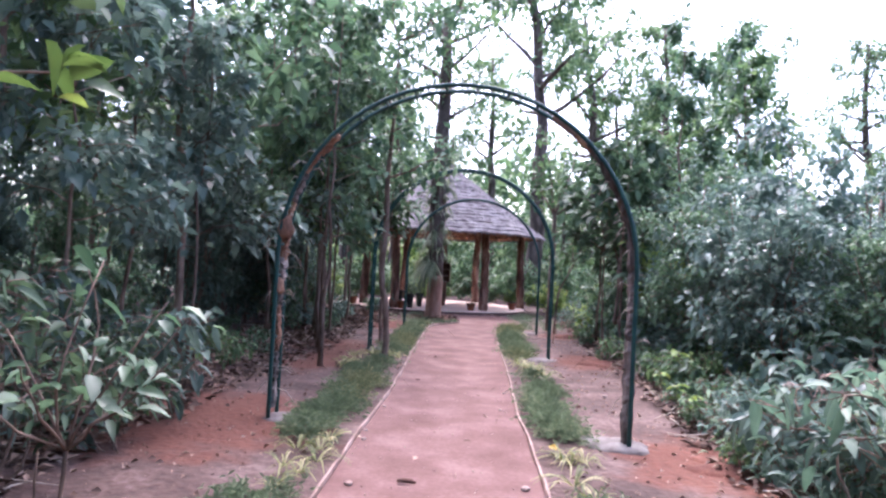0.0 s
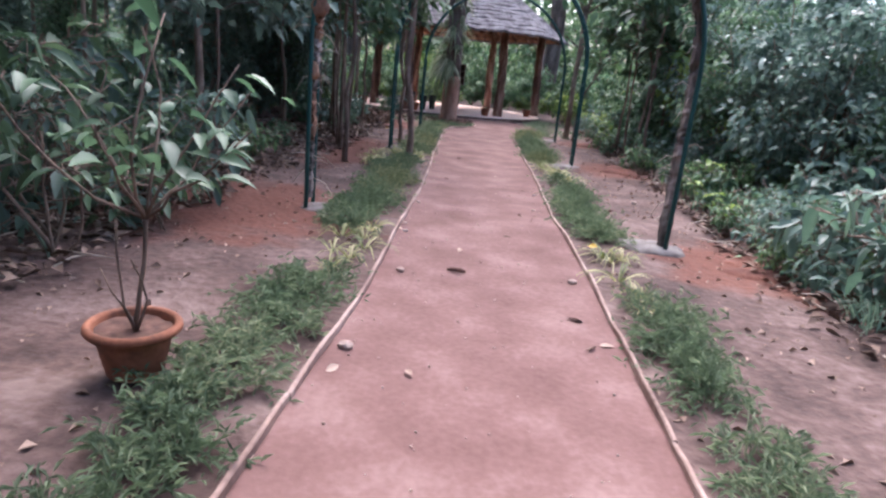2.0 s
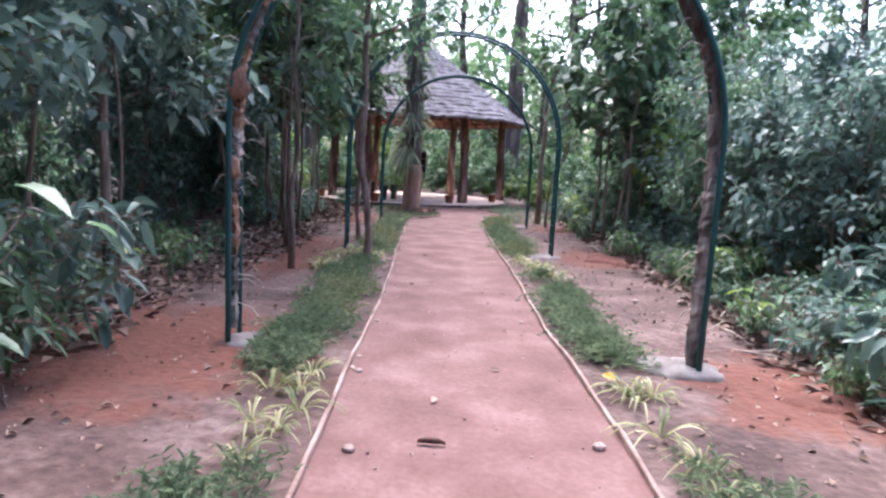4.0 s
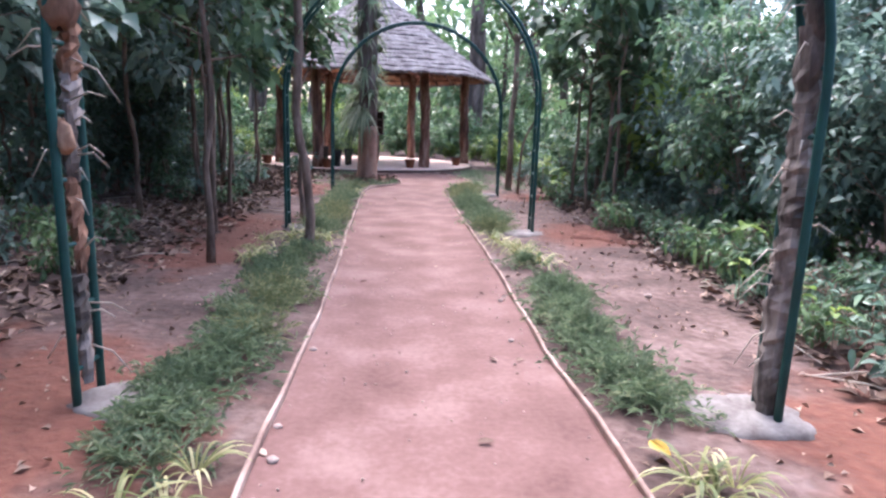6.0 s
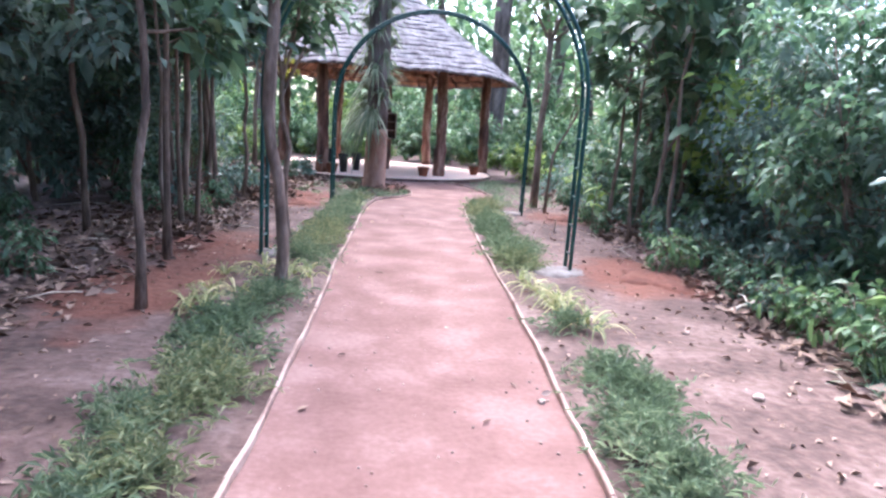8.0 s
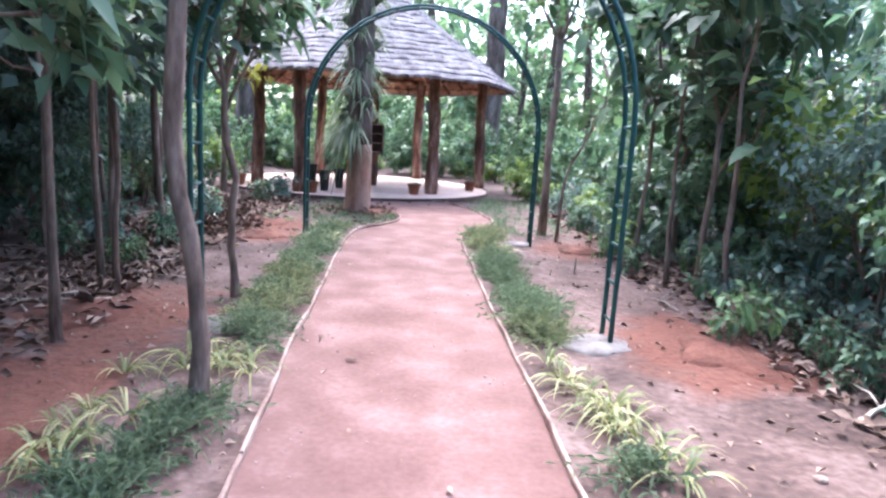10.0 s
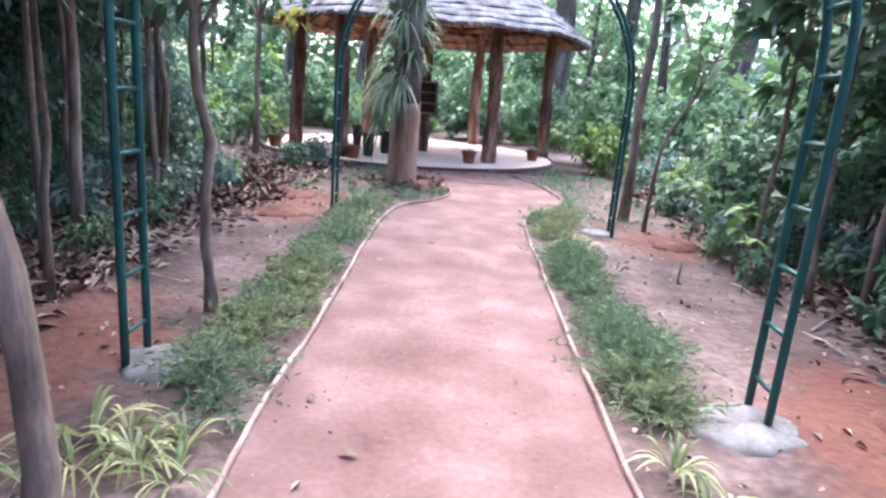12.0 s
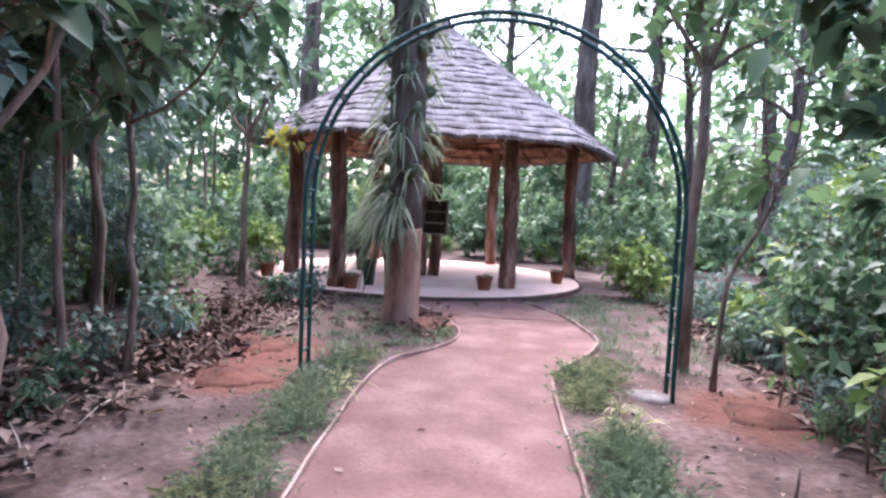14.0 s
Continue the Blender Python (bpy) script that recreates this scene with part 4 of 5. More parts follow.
def orchid_tree():
    """The thick trunk before the pavilion, hung with strap-leaved clumps."""
    e = empty("old_tree", "thick reddish trunk hung with strap-leaved orchid clumps", "tree")
    g = Geo()
    zs = [-0.1, 0.1, 0.4, 1.0, 1.5, 2.1, 2.8, 3.6, 4.6, 6.0, 8.0]
    pts = [(0.02 * math.sin(z * 1.3), 0.03 * math.cos(z), z) for z in zs]
    rad = [0.25, 0.22, 0.205, 0.195, 0.19, 0.2, 0.2, 0.19, 0.18, 0.16, 0.1]
    tube(g, pts[3:], rad[3:], 20, 0.07)
    tube(Geo(), pts[:4] + [(pts[3][0], pts[3][1], 1.12)], rad[:4] + [0.2], 20, 0.03).ob("trunk_foot", FOOT_BARK, e, "smooth reddish foot of the trunk")
    c = Geo()
    for k in range(12):
        p = np.array([0, 0, 5.2 + k * 0.25])
        a = k * 2.4
        q = p + np.array([math.cos(a), math.sin(a), 0.6]) * rng.uniform(1.2, 2.2)
        tube(g, curved(p, q, 0.1, 6), np.linspace(0.06, 0.008, 6), 7, 0.05, False)
        uu = rng.random((130, 1)) * 0.8 + 0.2
        leaves(c, p * (1 - uu) + q * uu + rng.normal(0, 0.3, (130, 3)), rng.normal(0, 0.7, (130, 3)), 0.18 * rng.uniform(0.6, 1.2, 130), 0.55, "folded")
    g.ob("trunk", BIG_BARK, e)
    c.ob("crown", LEAF_MID, e)
    clumps = [(1.3, 225, 100, 0.58), (1.38, 255, 80, 0.55), (1.55, 190, 60, 0.46)]
    clumps += [(1.6 + 0.085 * i, (i * 137 + 20) % 360, 12 + (i * 5) % 9, 0.3 + 0.2 * ((i * 7) % 5) / 5) for i in range(32)]
    for z, a, n, ln in clumps:
        o = np.array([math.cos(radians(a)), math.sin(radians(a)), 0])
        k = Geo()
        base = np.tile(o * 0.2 + [0, 0, z], (n, 1)) + rng.normal(0, 0.04, (n, 3))
        way = o + rng.normal(0, 0.55, (n, 3)) + [0, 0, 0.35]
        straps(k, base, way, ln * rng.uniform(0.6, 1.15, n), rng.uniform(0.018, 0.036, n), 0.85, 6)
        tube(k, [o * 0.18 + [0, 0, z - 0.12], o * 0.24 + [0, 0, z - 0.02], o * 0.19 + [0, 0, z + 0.08]], [0.03, 0.08, 0.03], 9, 0.2)
        k.ob("orchid_clump", STRAP, e, "grey-green strap leaves of an orchid clump")
    e.location = (-1.12, 14.25, 0)


orchid_tree()

def overhanging_tree():
    e = empty("overhanging_tree", "thin tree with yellow-green leaves on a low branch", "tree", GROVE)
    g, c = Geo(), Geo()
    tube(g, [(0, 0, -0.06), (0.03, 0, 0.8), (0, 0.05, 1.7), (0.05, 0, 2.6), (0, 0, 3.6)], [0.05, 0.04, 0.036, 0.03, 0.015], 9, 0.06)
    limb = curved((0.02, 0.05, 1.85), (1.12, 0.75, 1.92), 0.04, 7)
    tube(g, limb, np.linspace(0.016, 0.004, 7), 6, 0.05, False)
    m = 30
    leaves(c, limb[rng.integers(3, 7, m)] + rng.normal(0, 0.05, (m, 3)), rng.normal(0, 0.7, (m, 3)) + [0.3, 0.2, -0.35], 0.16 * rng.uniform(0.7, 1.2, m), 0.45, "broad", droop=0.3)
    up = np.array([0, 0, 2.4]) + rng.normal(0, 0.5, (260, 3)) * [0.8, 0.8, 1] + [-0.3, 0, 0.9]
    leaves(c, up, rng.normal(0, 0.7, (260, 3)), 0.16, 0.5, "folded")
    g.ob("trunk", BARK, e)
    c.ob("crown", LEAF_YELLOW, e)
    e.location = (-1.95, -0.95, 0)


overhanging_tree()

# tall trees standing out against the sky
rng = np.random.default_rng(22)
tall = [tree("tall_tree", lab, "tree", "tall trees of the forest", h, r, f, 16, 3.2, 0.30, n, LEAF_FAR, "plain", lean=0.6, bend=0.3, bark=BIG_BARK, up=0.7, clump=0.42)
        for lab, h, r, f, n in (("tall grey forest tree with a loose high crown", 14, 0.33, 0.45, 2268), ("tall forked forest tree with open crown", 12, 0.26, 0.4, 2016),
                                ("tall straight forest tree with thin crown", 16, 0.36, 0.5, 2142))]
place(tall, [(2.0, 27.0, 0, 1.2), (6.5, 24, 60, 0.8), (9, 30, 200, 0.9), (-7, 28, 20, 1.0), (-12, 22, 80, 1.1), (16, 26, 300, 0.8), (5.0, 33, 20, 0.9),
             (-3, 38, 100, 1.0), (-10, 12, 190, 1.0), (-11, 4, 10, 1.0), (-5.5, 31, 45, 1), (0, 40, 200, 1.1), (-12, -6, 40, 1), (3.8, 31, 140, 0.72), (7.5, 34, 250, 0.8), (11, 27, 10, 0.7), (13, 20, 100, 0.6)])

# leafy thicket on the other side
rng = np.random.default_rng(23)
thicket = [tree("thicket_tree", lab, "shrub", "leafy shrubs of the thicket", h, 0.03, 0.22, 8, 1.0, lf, n, m, "folded", lean=0.3, stems=3, wide=0.58, clump=0.2)
           for lab, h, lf, n, m in (("dense leafy shrub with glossy blue-green leaves", 2.9, 0.125, 3000, LEAF_BLUE), ("tall leafy shrub with dark green leaves", 3.3, 0.12, 3000, LEAF_DARK),
                                    ("bushy small tree with bluish green leaves", 3.2, 0.14, 2900, LEAF_BLUE), ("many-stemmed shrub with dull blue-green leaves", 3.4, 0.125, 2900, LEAF_BLUE))]
open_edge = [tree("thicket_tree", lab, "shrub", "leafy shrubs of the thicket", h, 0.028, 0.25, 7, 0.95, lf, n, m, "folded", lean=0.3, stems=3, wide=0.64, clump=0.16)
             for lab, h, lf, n, m in (("loose shrub with broad yellow-green leaves", 2.3, 0.19, 1000, LEAF_YELLOW), ("open shrub with large dull green leaves", 3.0, 0.2, 1200, LEAF_DARK),
                                      ("low leafy shrub with large green leaves", 2.0, 0.18, 1000, LEAF_DARK))]
place(open_edge, [(3.7, 9.8, 100, 0.9), (3.7, 11.7, 150, 0.95), (3.5, 14.2, 200, 0.85), (4.9, 10.8, 20, 1.0), (4.6, 12.8, 70, 1.05), (3.4, 13.1, 10, 0.8), (4.2, 14.9, 320, 1.0), (3.4, 10.7, 240, 0.7)])
place(thicket, [(3.9, 5.6, 0, 0.8), (3.6, 7.4, 50, 0.85), (4.5, 6.4, 250, 1.0), (4.7, 8.6, 300, 0.88), (4.9, 3.6, 120, 0.75), (4.5, 4.7, 30, 0.8), (3.6, 6.3, 210, 0.75), (3.5, 8.5, 330, 0.8), (5.3, 5.3, 30, 1.0), (-4.6, 12.2, 80, 0.85), (-5.4, 13.2, 10, 1.0), (-4.3, 13.6, 200, 0.6), (-5.9, 11.8, 320, 1.1), (-3.9, 10.9, 150, 0.7), (-4.9, 10.2, 30, 1.0)] + scatter(20, 4.6, 9.5, 1.5, 22, 1.15, off_pavilion, 0.75, 1.0)
      + scatter(12, -9.5, -4.2, 0, 12, 1.3, off_pavilion, 0.8, 1.2))

for o, (x, y, turn, size) in zip(itertools.cycle(saplings), scatter(26, -9, -2.3, -14, 0, 1.1, s0=0.9, s1=1.2) + scatter(22, 2.6, 9, -14, 0.5, 1.2, s0=0.8, s1=1.1)):
    copy_thing(o, pose(x, y, 0, 0, 0, turn) @ Matrix.Scale(size, 4))
for o, (x, y, turn, size) in zip(itertools.cycle(thicket), scatter(12, -8, -3, -12, -0.5, 1.4, s0=0.6, s1=0.9) + scatter(14, 3.2, 9, -12, 1.0, 1.3, s0=0.6, s1=0.9)):
    copy_thing(o, pose(x, y, 0, 0, 0, turn) @ Matrix.Scale(size, 4))

# low undergrowth with large leaves
rng = np.random.default_rng(24)
under = [tree("undergrowth_plant", lab, "plant", "undergrowth plants", h, 0.012, 0.1, 5, 0.42, lf, n, m, "broad", lean=0.12, stems=4, wide=0.5, clump=0.08, up=0.7)
         for lab, h, lf, n, m in (("low bushy plant with broad blue-green leaves", 0.8, 0.17, 260, LEAF_BLUE), ("leafy seedling clump with green leaves", 0.65, 0.15, 240, LEAF_MID),
                                  ("knee-high plant with dark glossy leaves", 0.95, 0.18, 280, LEAF_DARK))]
place(under, [(x + 0.35 * k, y, r, s * (1 + 0.35 * k)) for k in (0, 1) for x, y, r, s in scatter(40, 2.3, 3.2, 2.2, 17, 0.36, s0=0.5, s1=0.95)] + scatter(34, 3.2, 5.6, 2.5, 16, 0.5, s0=0.9, s1=1.5) + scatter(40, -4.6, -2.65, 0.8, 16, 0.42, s0=0.5, s1=1.0) + scatter(34, -7.5, -4.2, 1, 18, 0.55, s0=0.9, s1=1.6) )

# bright shrubs behind the pavilion; the open light is in their leaf colours
rng = np.random.default_rng(25)
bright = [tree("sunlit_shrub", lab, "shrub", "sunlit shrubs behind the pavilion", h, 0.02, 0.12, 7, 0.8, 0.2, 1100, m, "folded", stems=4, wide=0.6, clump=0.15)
          for lab, h, m in (("fresh green leafy shrub, open light put into its leaf colour", 1.7, LEAF_FAR), ("yellow-green shrub, sunlight put into its leaf colour", 1.3, LEAF_SUN_TINT))]
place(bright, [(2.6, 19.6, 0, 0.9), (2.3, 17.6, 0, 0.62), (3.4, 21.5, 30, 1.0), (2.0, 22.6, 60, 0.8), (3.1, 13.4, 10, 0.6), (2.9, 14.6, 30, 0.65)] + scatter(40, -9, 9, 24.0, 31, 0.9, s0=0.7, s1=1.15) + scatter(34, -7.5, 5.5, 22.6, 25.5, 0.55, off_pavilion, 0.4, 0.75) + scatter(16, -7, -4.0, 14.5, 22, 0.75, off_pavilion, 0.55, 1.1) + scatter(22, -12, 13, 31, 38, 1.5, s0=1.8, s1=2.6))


# large-leaved plants close to the walker
rng = np.random.default_rng(26)
def branchy_plant(label, stems, height, reach, leaf, count, material):
    return tree("broad_leaved_plant", label, "plant", "broad-leaved plants beside the path", height, 0.014, 0.3, 6, reach, leaf, count, material, "broad", stems=stems, wide=0.42, clump=0.07, up=0.45, droop=0.45)


big = [branchy_plant("tall plant with long drooping green leaves", 4, 1.45, 0.6, 0.16, 320, LEAF_TEAK), branchy_plant("arching plant with dull blue-green leaves", 3, 1.1, 0.6, 0.18, 260, LEAF_BLUE),
       branchy_plant("leafy plant with dark drooping leaves", 4, 1.3, 0.6, 0.16, 380, LEAF_TEAK)]
pale = [branchy_plant("sparse upright plant with pale glossy leaves at the thicket edge", 3, 1.15, 0.5, 0.17, 80, TEAL), branchy_plant("low thin-stemmed plant with pale bluish leaves", 4, 0.5, 0.35, 0.11, 130, TEAL)]
place(pale, [(2.72, 1.9, 20, 1.0), (2.9, 2.7, 170, 1.0), (3.3, 2.2, 60, 0.95), (2.7, 3.3, 200, 0.8), (3.6, 3.2, 300, 0.9), (2.9, 4.1, 70, 0.9), (3.5, 1.4, 10, 1.0), (2.75, 4.9, 140, 0.8)])
place(big, [(-2.3, 1.5, 0, 0.95), (-2.9, 2.3, 130, 1.05), (-2.6, 0.7, 200, 0.95), (-3.4, 1.4, 90, 1.1), (-2.5, 3.0, 10, 0.8), (-2.05, 2.2, 100, 0.7), (-3.0, 0.2, 60, 1.0), (-2.6, 1.9, 250, 0.9), (-3.6, 2.6, 200, 1.2)])

# far woods that close the view
rng = np.random.default_rng(27)
def far_woods():
    e = tagged(new("far_woods"), "green woods in the distance, haze put into their pale leaves", "woods", kind="stuff")
    c, g = Geo(), Geo()
    n = 36000
    a = np.concatenate([rng.uniform(0, 2 * np.pi, 28000), rng.normal(1.85, 0.4, 8000)])
    r = rng.uniform(30, 46, n)
    h = 7 + 3 * np.sin(a * 7) + 2 * np.sin(a * 17 + 1) + 7 * np.exp(-((a - 1.85) / 0.45) ** 2)
    z = rng.random(n) ** 1.0 * h
    leaves(c, np.stack([r * np.cos(a), 10 + r * np.sin(a), z], 1), rng.normal(0, 1, (n, 3)), 0.8 * rng.uniform(0.5, 1.2, n), 0.7, "plain")
    for _ in range(110):
        b, q = rng.uniform(0, 2 * np.pi), rng.uniform(27, 44)
        x, y = q * math.cos(b), 10 + q * math.sin(b)
        tube(g, [(x, y, -0.1), (x + rng.normal(0, 0.2), y, 3), (x + rng.normal(0, 0.4), y, 6.5)], [0.2, 0.15, 0.05], 7, 0.05)
    tagged(c.ob("foliage", LEAF_FAR, e), kind="stuff")
    tagged(g.ob("trunks", BARK, e), kind="stuff")


far_woods()


def forest_undergrowth():
    """Low leafage that covers the forest floor away from the path, and tall grass by the start."""
    g = Geo()
    n = 26000
    x = np.where(rng.random(n) < 0.5, -1, 1) * rng.uniform(6.5, 27, n)
    y = rng.uniform(-8, 36, n)
    z = rng.random(n) ** 1.3 * (1.3 + 0.6 * np.sin(x * 1.1) * np.cos(y * 0.9))
    leaves(g, np.stack([x, y, z], 1), rng.normal(0, 1, (n, 3)), 0.36 * rng.uniform(0.5, 1.2, n), 0.6, "plain")
    tagged(g.ob("forest_undergrowth", LEAF_DARK), "tangled low green undergrowth deep in the forest", "undergrowth", kind="stuff")
    g = Geo()
    for cx, cy in zip(rng.uniform(2.5, 4.2, 90), rng.uniform(1.6, 5.6, 90)):
        k = 26
        base = np.array([cx, cy, -0.01]) + rng.normal(0, 0.06, (k, 3)) * [1, 1, 0]
        straps(g, base, rng.normal(0, 0.4, (k, 3)) * [1, 1, 0.3] + [0, 0, 1], rng.uniform(0.22, 0.5, k), 0.011, 0.5, 5)
    tagged(g.ob("tall_grass", TEAL), "tall arching grass at the foot of the thicket", "grass", kind="stuff")


forest_undergrowth()


def seedling():
    e = empty("seedling", "small seedling with bright yellow-green leaves", "plant", "undergrowth plants")
    g, c = Geo(), Geo()
    tube(g, [(0, 0, -0.02), (0.02, 0, 0.2), (0.0, 0.02, 0.45)], [0.007, 0.006, 0.003], 6)
    b = np.array([[0, 0.02, 0.45], [0, 0.02, 0.44], [0.01, 0, 0.3], [0, 0.02, 0.4], [0.01, 0.01, 0.36]])
    leaves(c, b, np.array([[-0.4, -0.5, 0.2], [0.5, -0.2, 0.0], [0.8, 0.2, 0.1], [-0.7, 0.3, 0.3], [0.1, -0.9, -0.2]]), np.array([0.17, 0.15, 0.12, 0.13, 0.14]), 0.6, "broad", droop=0.45)
    g.ob("stem", BARK, e)
    c.ob("leaves", LEAF_YELLOW, e)
    return e


place([seedling()], [(2.7, 5.72, 0, 1.15), (2.35, 5.1, 40, 0.7), (2.39, 4.08, 80, 0.6), (2.3, 4.3, 150, 0.7), (2.2, 12.0, 20, 1.2), (2.25, 10.9, 200, 1.1), (2.4, 11.2, 90, 0.9), (2.1, 10.3, 10, 0.8), (-2.6, 4.4, 60, 0.8)])


# ---- potted shrub beside the path ----
rng = np.random.default_rng(28)
def potted_shrub():
    e = empty("potted_plant", "sparse leafy shrub in a wide terracotta pot", "potted plant")
    r, h = 0.165, 0.21
    lathe(Geo(), [(0.01, 0), (0.10, 0), (0.105, 0.006), (0.123, h * 0.4), (0.14, h * 0.78), (0.144, h * 0.86)], 40).ob("pot", TERRACOTTA, e, "tapered terracotta pot wall")
    pot = e.children[0]
    lathe(Geo(), [(0.138, h * 0.78), (0.15, h * 0.79), (0.168, h * 0.83), (0.178, h * 0.89), (0.177, h * 0.95), (0.168, h), (0.152, h), (0.145, h * 0.95), (0.14, h * 0.8)], 40).ob("rim", TERRACOTTA, pot, "thick rolled terracotta rim")
    s = lathe(Geo(), [(0.004, h * 0.84), (0.06, h * 0.85), (0.142, h * 0.83)], 22)
    s.v[0][:, 2] += rng.uniform(-0.006, 0.01, len(s.v[0]))
    s.ob("soil", DARK_WOODCHIP, e, "crumbly dark soil")
    g, c = Geo(), Geo()
    tips = [(0.10, 0.10, 1.35), (0.35, 0.15, 1.2), (-0.30, 0.05, 1.1), (0.05, -0.25, 1.0), (0.5, -0.1, 1.0), (-0.1, 0.3, 1.3), (0.3, 0.4, 1.1), (-0.45, -0.2, 1.25)]
    fork = np.array([0.05, 0.02, 0.62])
    stem = curved((0, 0, h * 0.8), fork, 0.02, 6)
    tube(g, stem, np.linspace(0.011, 0.008, 6), 7, 0.1)
    for x, y, z in ((-0.07, 0.03, 0.6), (0.03, -0.05, 0.48), (-0.11, -0.02, 0.42)):
        tube(g, curved((0.01, 0.0, h * 0.8), (x, y, z), 0.02, 5), np.linspace(0.007, 0.003, 5), 6, 0.1)
    for q in tips:
        tube(g, curved(fork, q, 0.04, 6), np.linspace(0.007, 0.003, 6), 6, 0.1)
        m = 7
        uu = rng.random((m, 1)) * 0.75 + 0.3
        way = rng.normal(0, 0.7, (m, 3)) * [1, 1, 0.35] + unit(np.array(q) - fork) * [0.8, 0.8, 0]
        leaves(c, fork * (1 - uu) + np.array(q) * uu + rng.normal(0, 0.05, (m, 3)), way, 0.12 * rng.uniform(0.6, 1.2, m), 0.48, "broad", droop=0.4)
    g.ob("stem", BARK, e)
    c.ob("leaves", LEAF_DARK, e)
    e.location = (-1.13, 0.3, 0)


potted_shrub()


# ---- planting strips along the path ----
rng = np.random.default_rng(29)
def edge_x(line, y):
    p = [q for q in line if q[1] < 13]
    return float(np.interp(y, [q[1] for q in p], [q[0] for q in p]))


SPIDER_SPOTS = [(-0.72, 2.87), (-0.88, 2.6), (-0.72, 2.62), (1.08, 2.82), (1.23, 2.83), (-0.66, 2.35), (-0.77, 1.8), (1.13, 2.75), (1.19, 2.0), (1.1, 2.3), (-0.7, 2.1), (-0.85, 2.2), (1.15, 1.7),
         (-1.46, 6.44), (-1.11, 7.42), (-0.89, 7.28), (1.01, 6.9), (1.14, 6.61), (0.86, 7.68), (-1.3, 6.7), (-1.5, 6.75), (0.98, 7.2), (1.1, 7.05), (-1.25, 7.3), (-1.35, 6.2), (1.2, 6.35), (-1.55, 7.2),
         (1.05, 7.0), (1.02, 6.75), (1.12, 6.85), (0.95, 7.35), (1.2, 6.5), (-1.4, 6.5), (-1.5, 6.35), (-1.2, 7.55), (-1.32, 7.5), (-1.05, 7.35), (1.0, 11.3), (0.95, 11.6), (-1.1, 11.6), (-1.15, 11.9), (0.9, 7.4), (-0.95, 7.5)]


def feathery_clump(g, x, y, wide, tall, stems):
    """A loose tuft: arching stems of uneven length set with fine leaflets."""
    k = stems
    a = rng.uniform(0, 2 * np.pi, k)
    lean = rng.random(k) ** 0.8
    base = np.stack([x + 0.35 * wide * lean * np.cos(a), y + 0.35 * wide * lean * np.sin(a), np.full(k, -0.006)], 1)
    way = np.stack([np.cos(a) * lean * wide * 1.1, np.sin(a) * lean * wide * 1.1, tall * (1.1 - 0.6 * lean)], 1) + rng.normal(0, 0.03, (k, 3))
    size = np.linalg.norm(way, axis=1) * rng.uniform(0.5, 1.4, k)
    straps(g, base, way, size, rng.uniform(0.003, 0.006, k), 0.35, 3)
    for u in (0.4, 0.6, 0.8, 0.98):
        at = base + unit(way) * (size * u)[:, None] - np.array([0, 0, 1.0]) * (size * 0.35 * u * u)[:, None]
        for _ in range(2):
            leaves(g, at + rng.normal(0, 0.004, (k, 3)), rng.normal(0, 0.8, (k, 3)) * [1, 1, 0.6] + unit(way) * 0.7, 0.06 * rng.uniform(0.4, 1.5, k) * (1.2 - 0.4 * u), 0.16, "plain", droop=0.2)


def grass_strip(name, sign, line, spans, label):
    """Ragged low planting: feathery green clumps of all sizes, with paler yellowish ones between."""
    green, pale = Geo(), Geo()
    for y0, y1, near, far, dense in spans:
        for y in np.arange(y0, y1, 1 / dense):
            y = y + rng.uniform(-0.06, 0.06)
            u = rng.beta(1.4, 1.4)
            x = edge_x(line, y) + sign * (near + (far - near) * u) + 0.07 * noise.noise((y * 1.3, sign, 0))
            thin = noise.noise((y * 1.1, sign * 3, 3))
            if thin < -0.32 or any((x - a) ** 2 + (y - b) ** 2 < 0.02 for a, b in SPIDER_SPOTS):
                continue
            g = pale if noise.noise((x * 1.7, y * 0.9, 14)) > (0.6 if y < 2 else 0.27 if y < 8 else 0.12) else green
            full = (0.75 + 0.6 * thin) * (1 - 0.5 * abs(2 * u - 1)) * rng.uniform(0.7, 1.25)
            feathery_clump(g, x, y, 0.21 * (0.5 + 0.6 * full), 0.27 * full, int(14 + 20 * full))
    tagged(green.ob(name, GRASS), label, "grass", kind="stuff")
    tagged(pale.ob(name, PALE_GRASS), "paler yellowish tufts in the planting beside the path", "grass", kind="stuff")


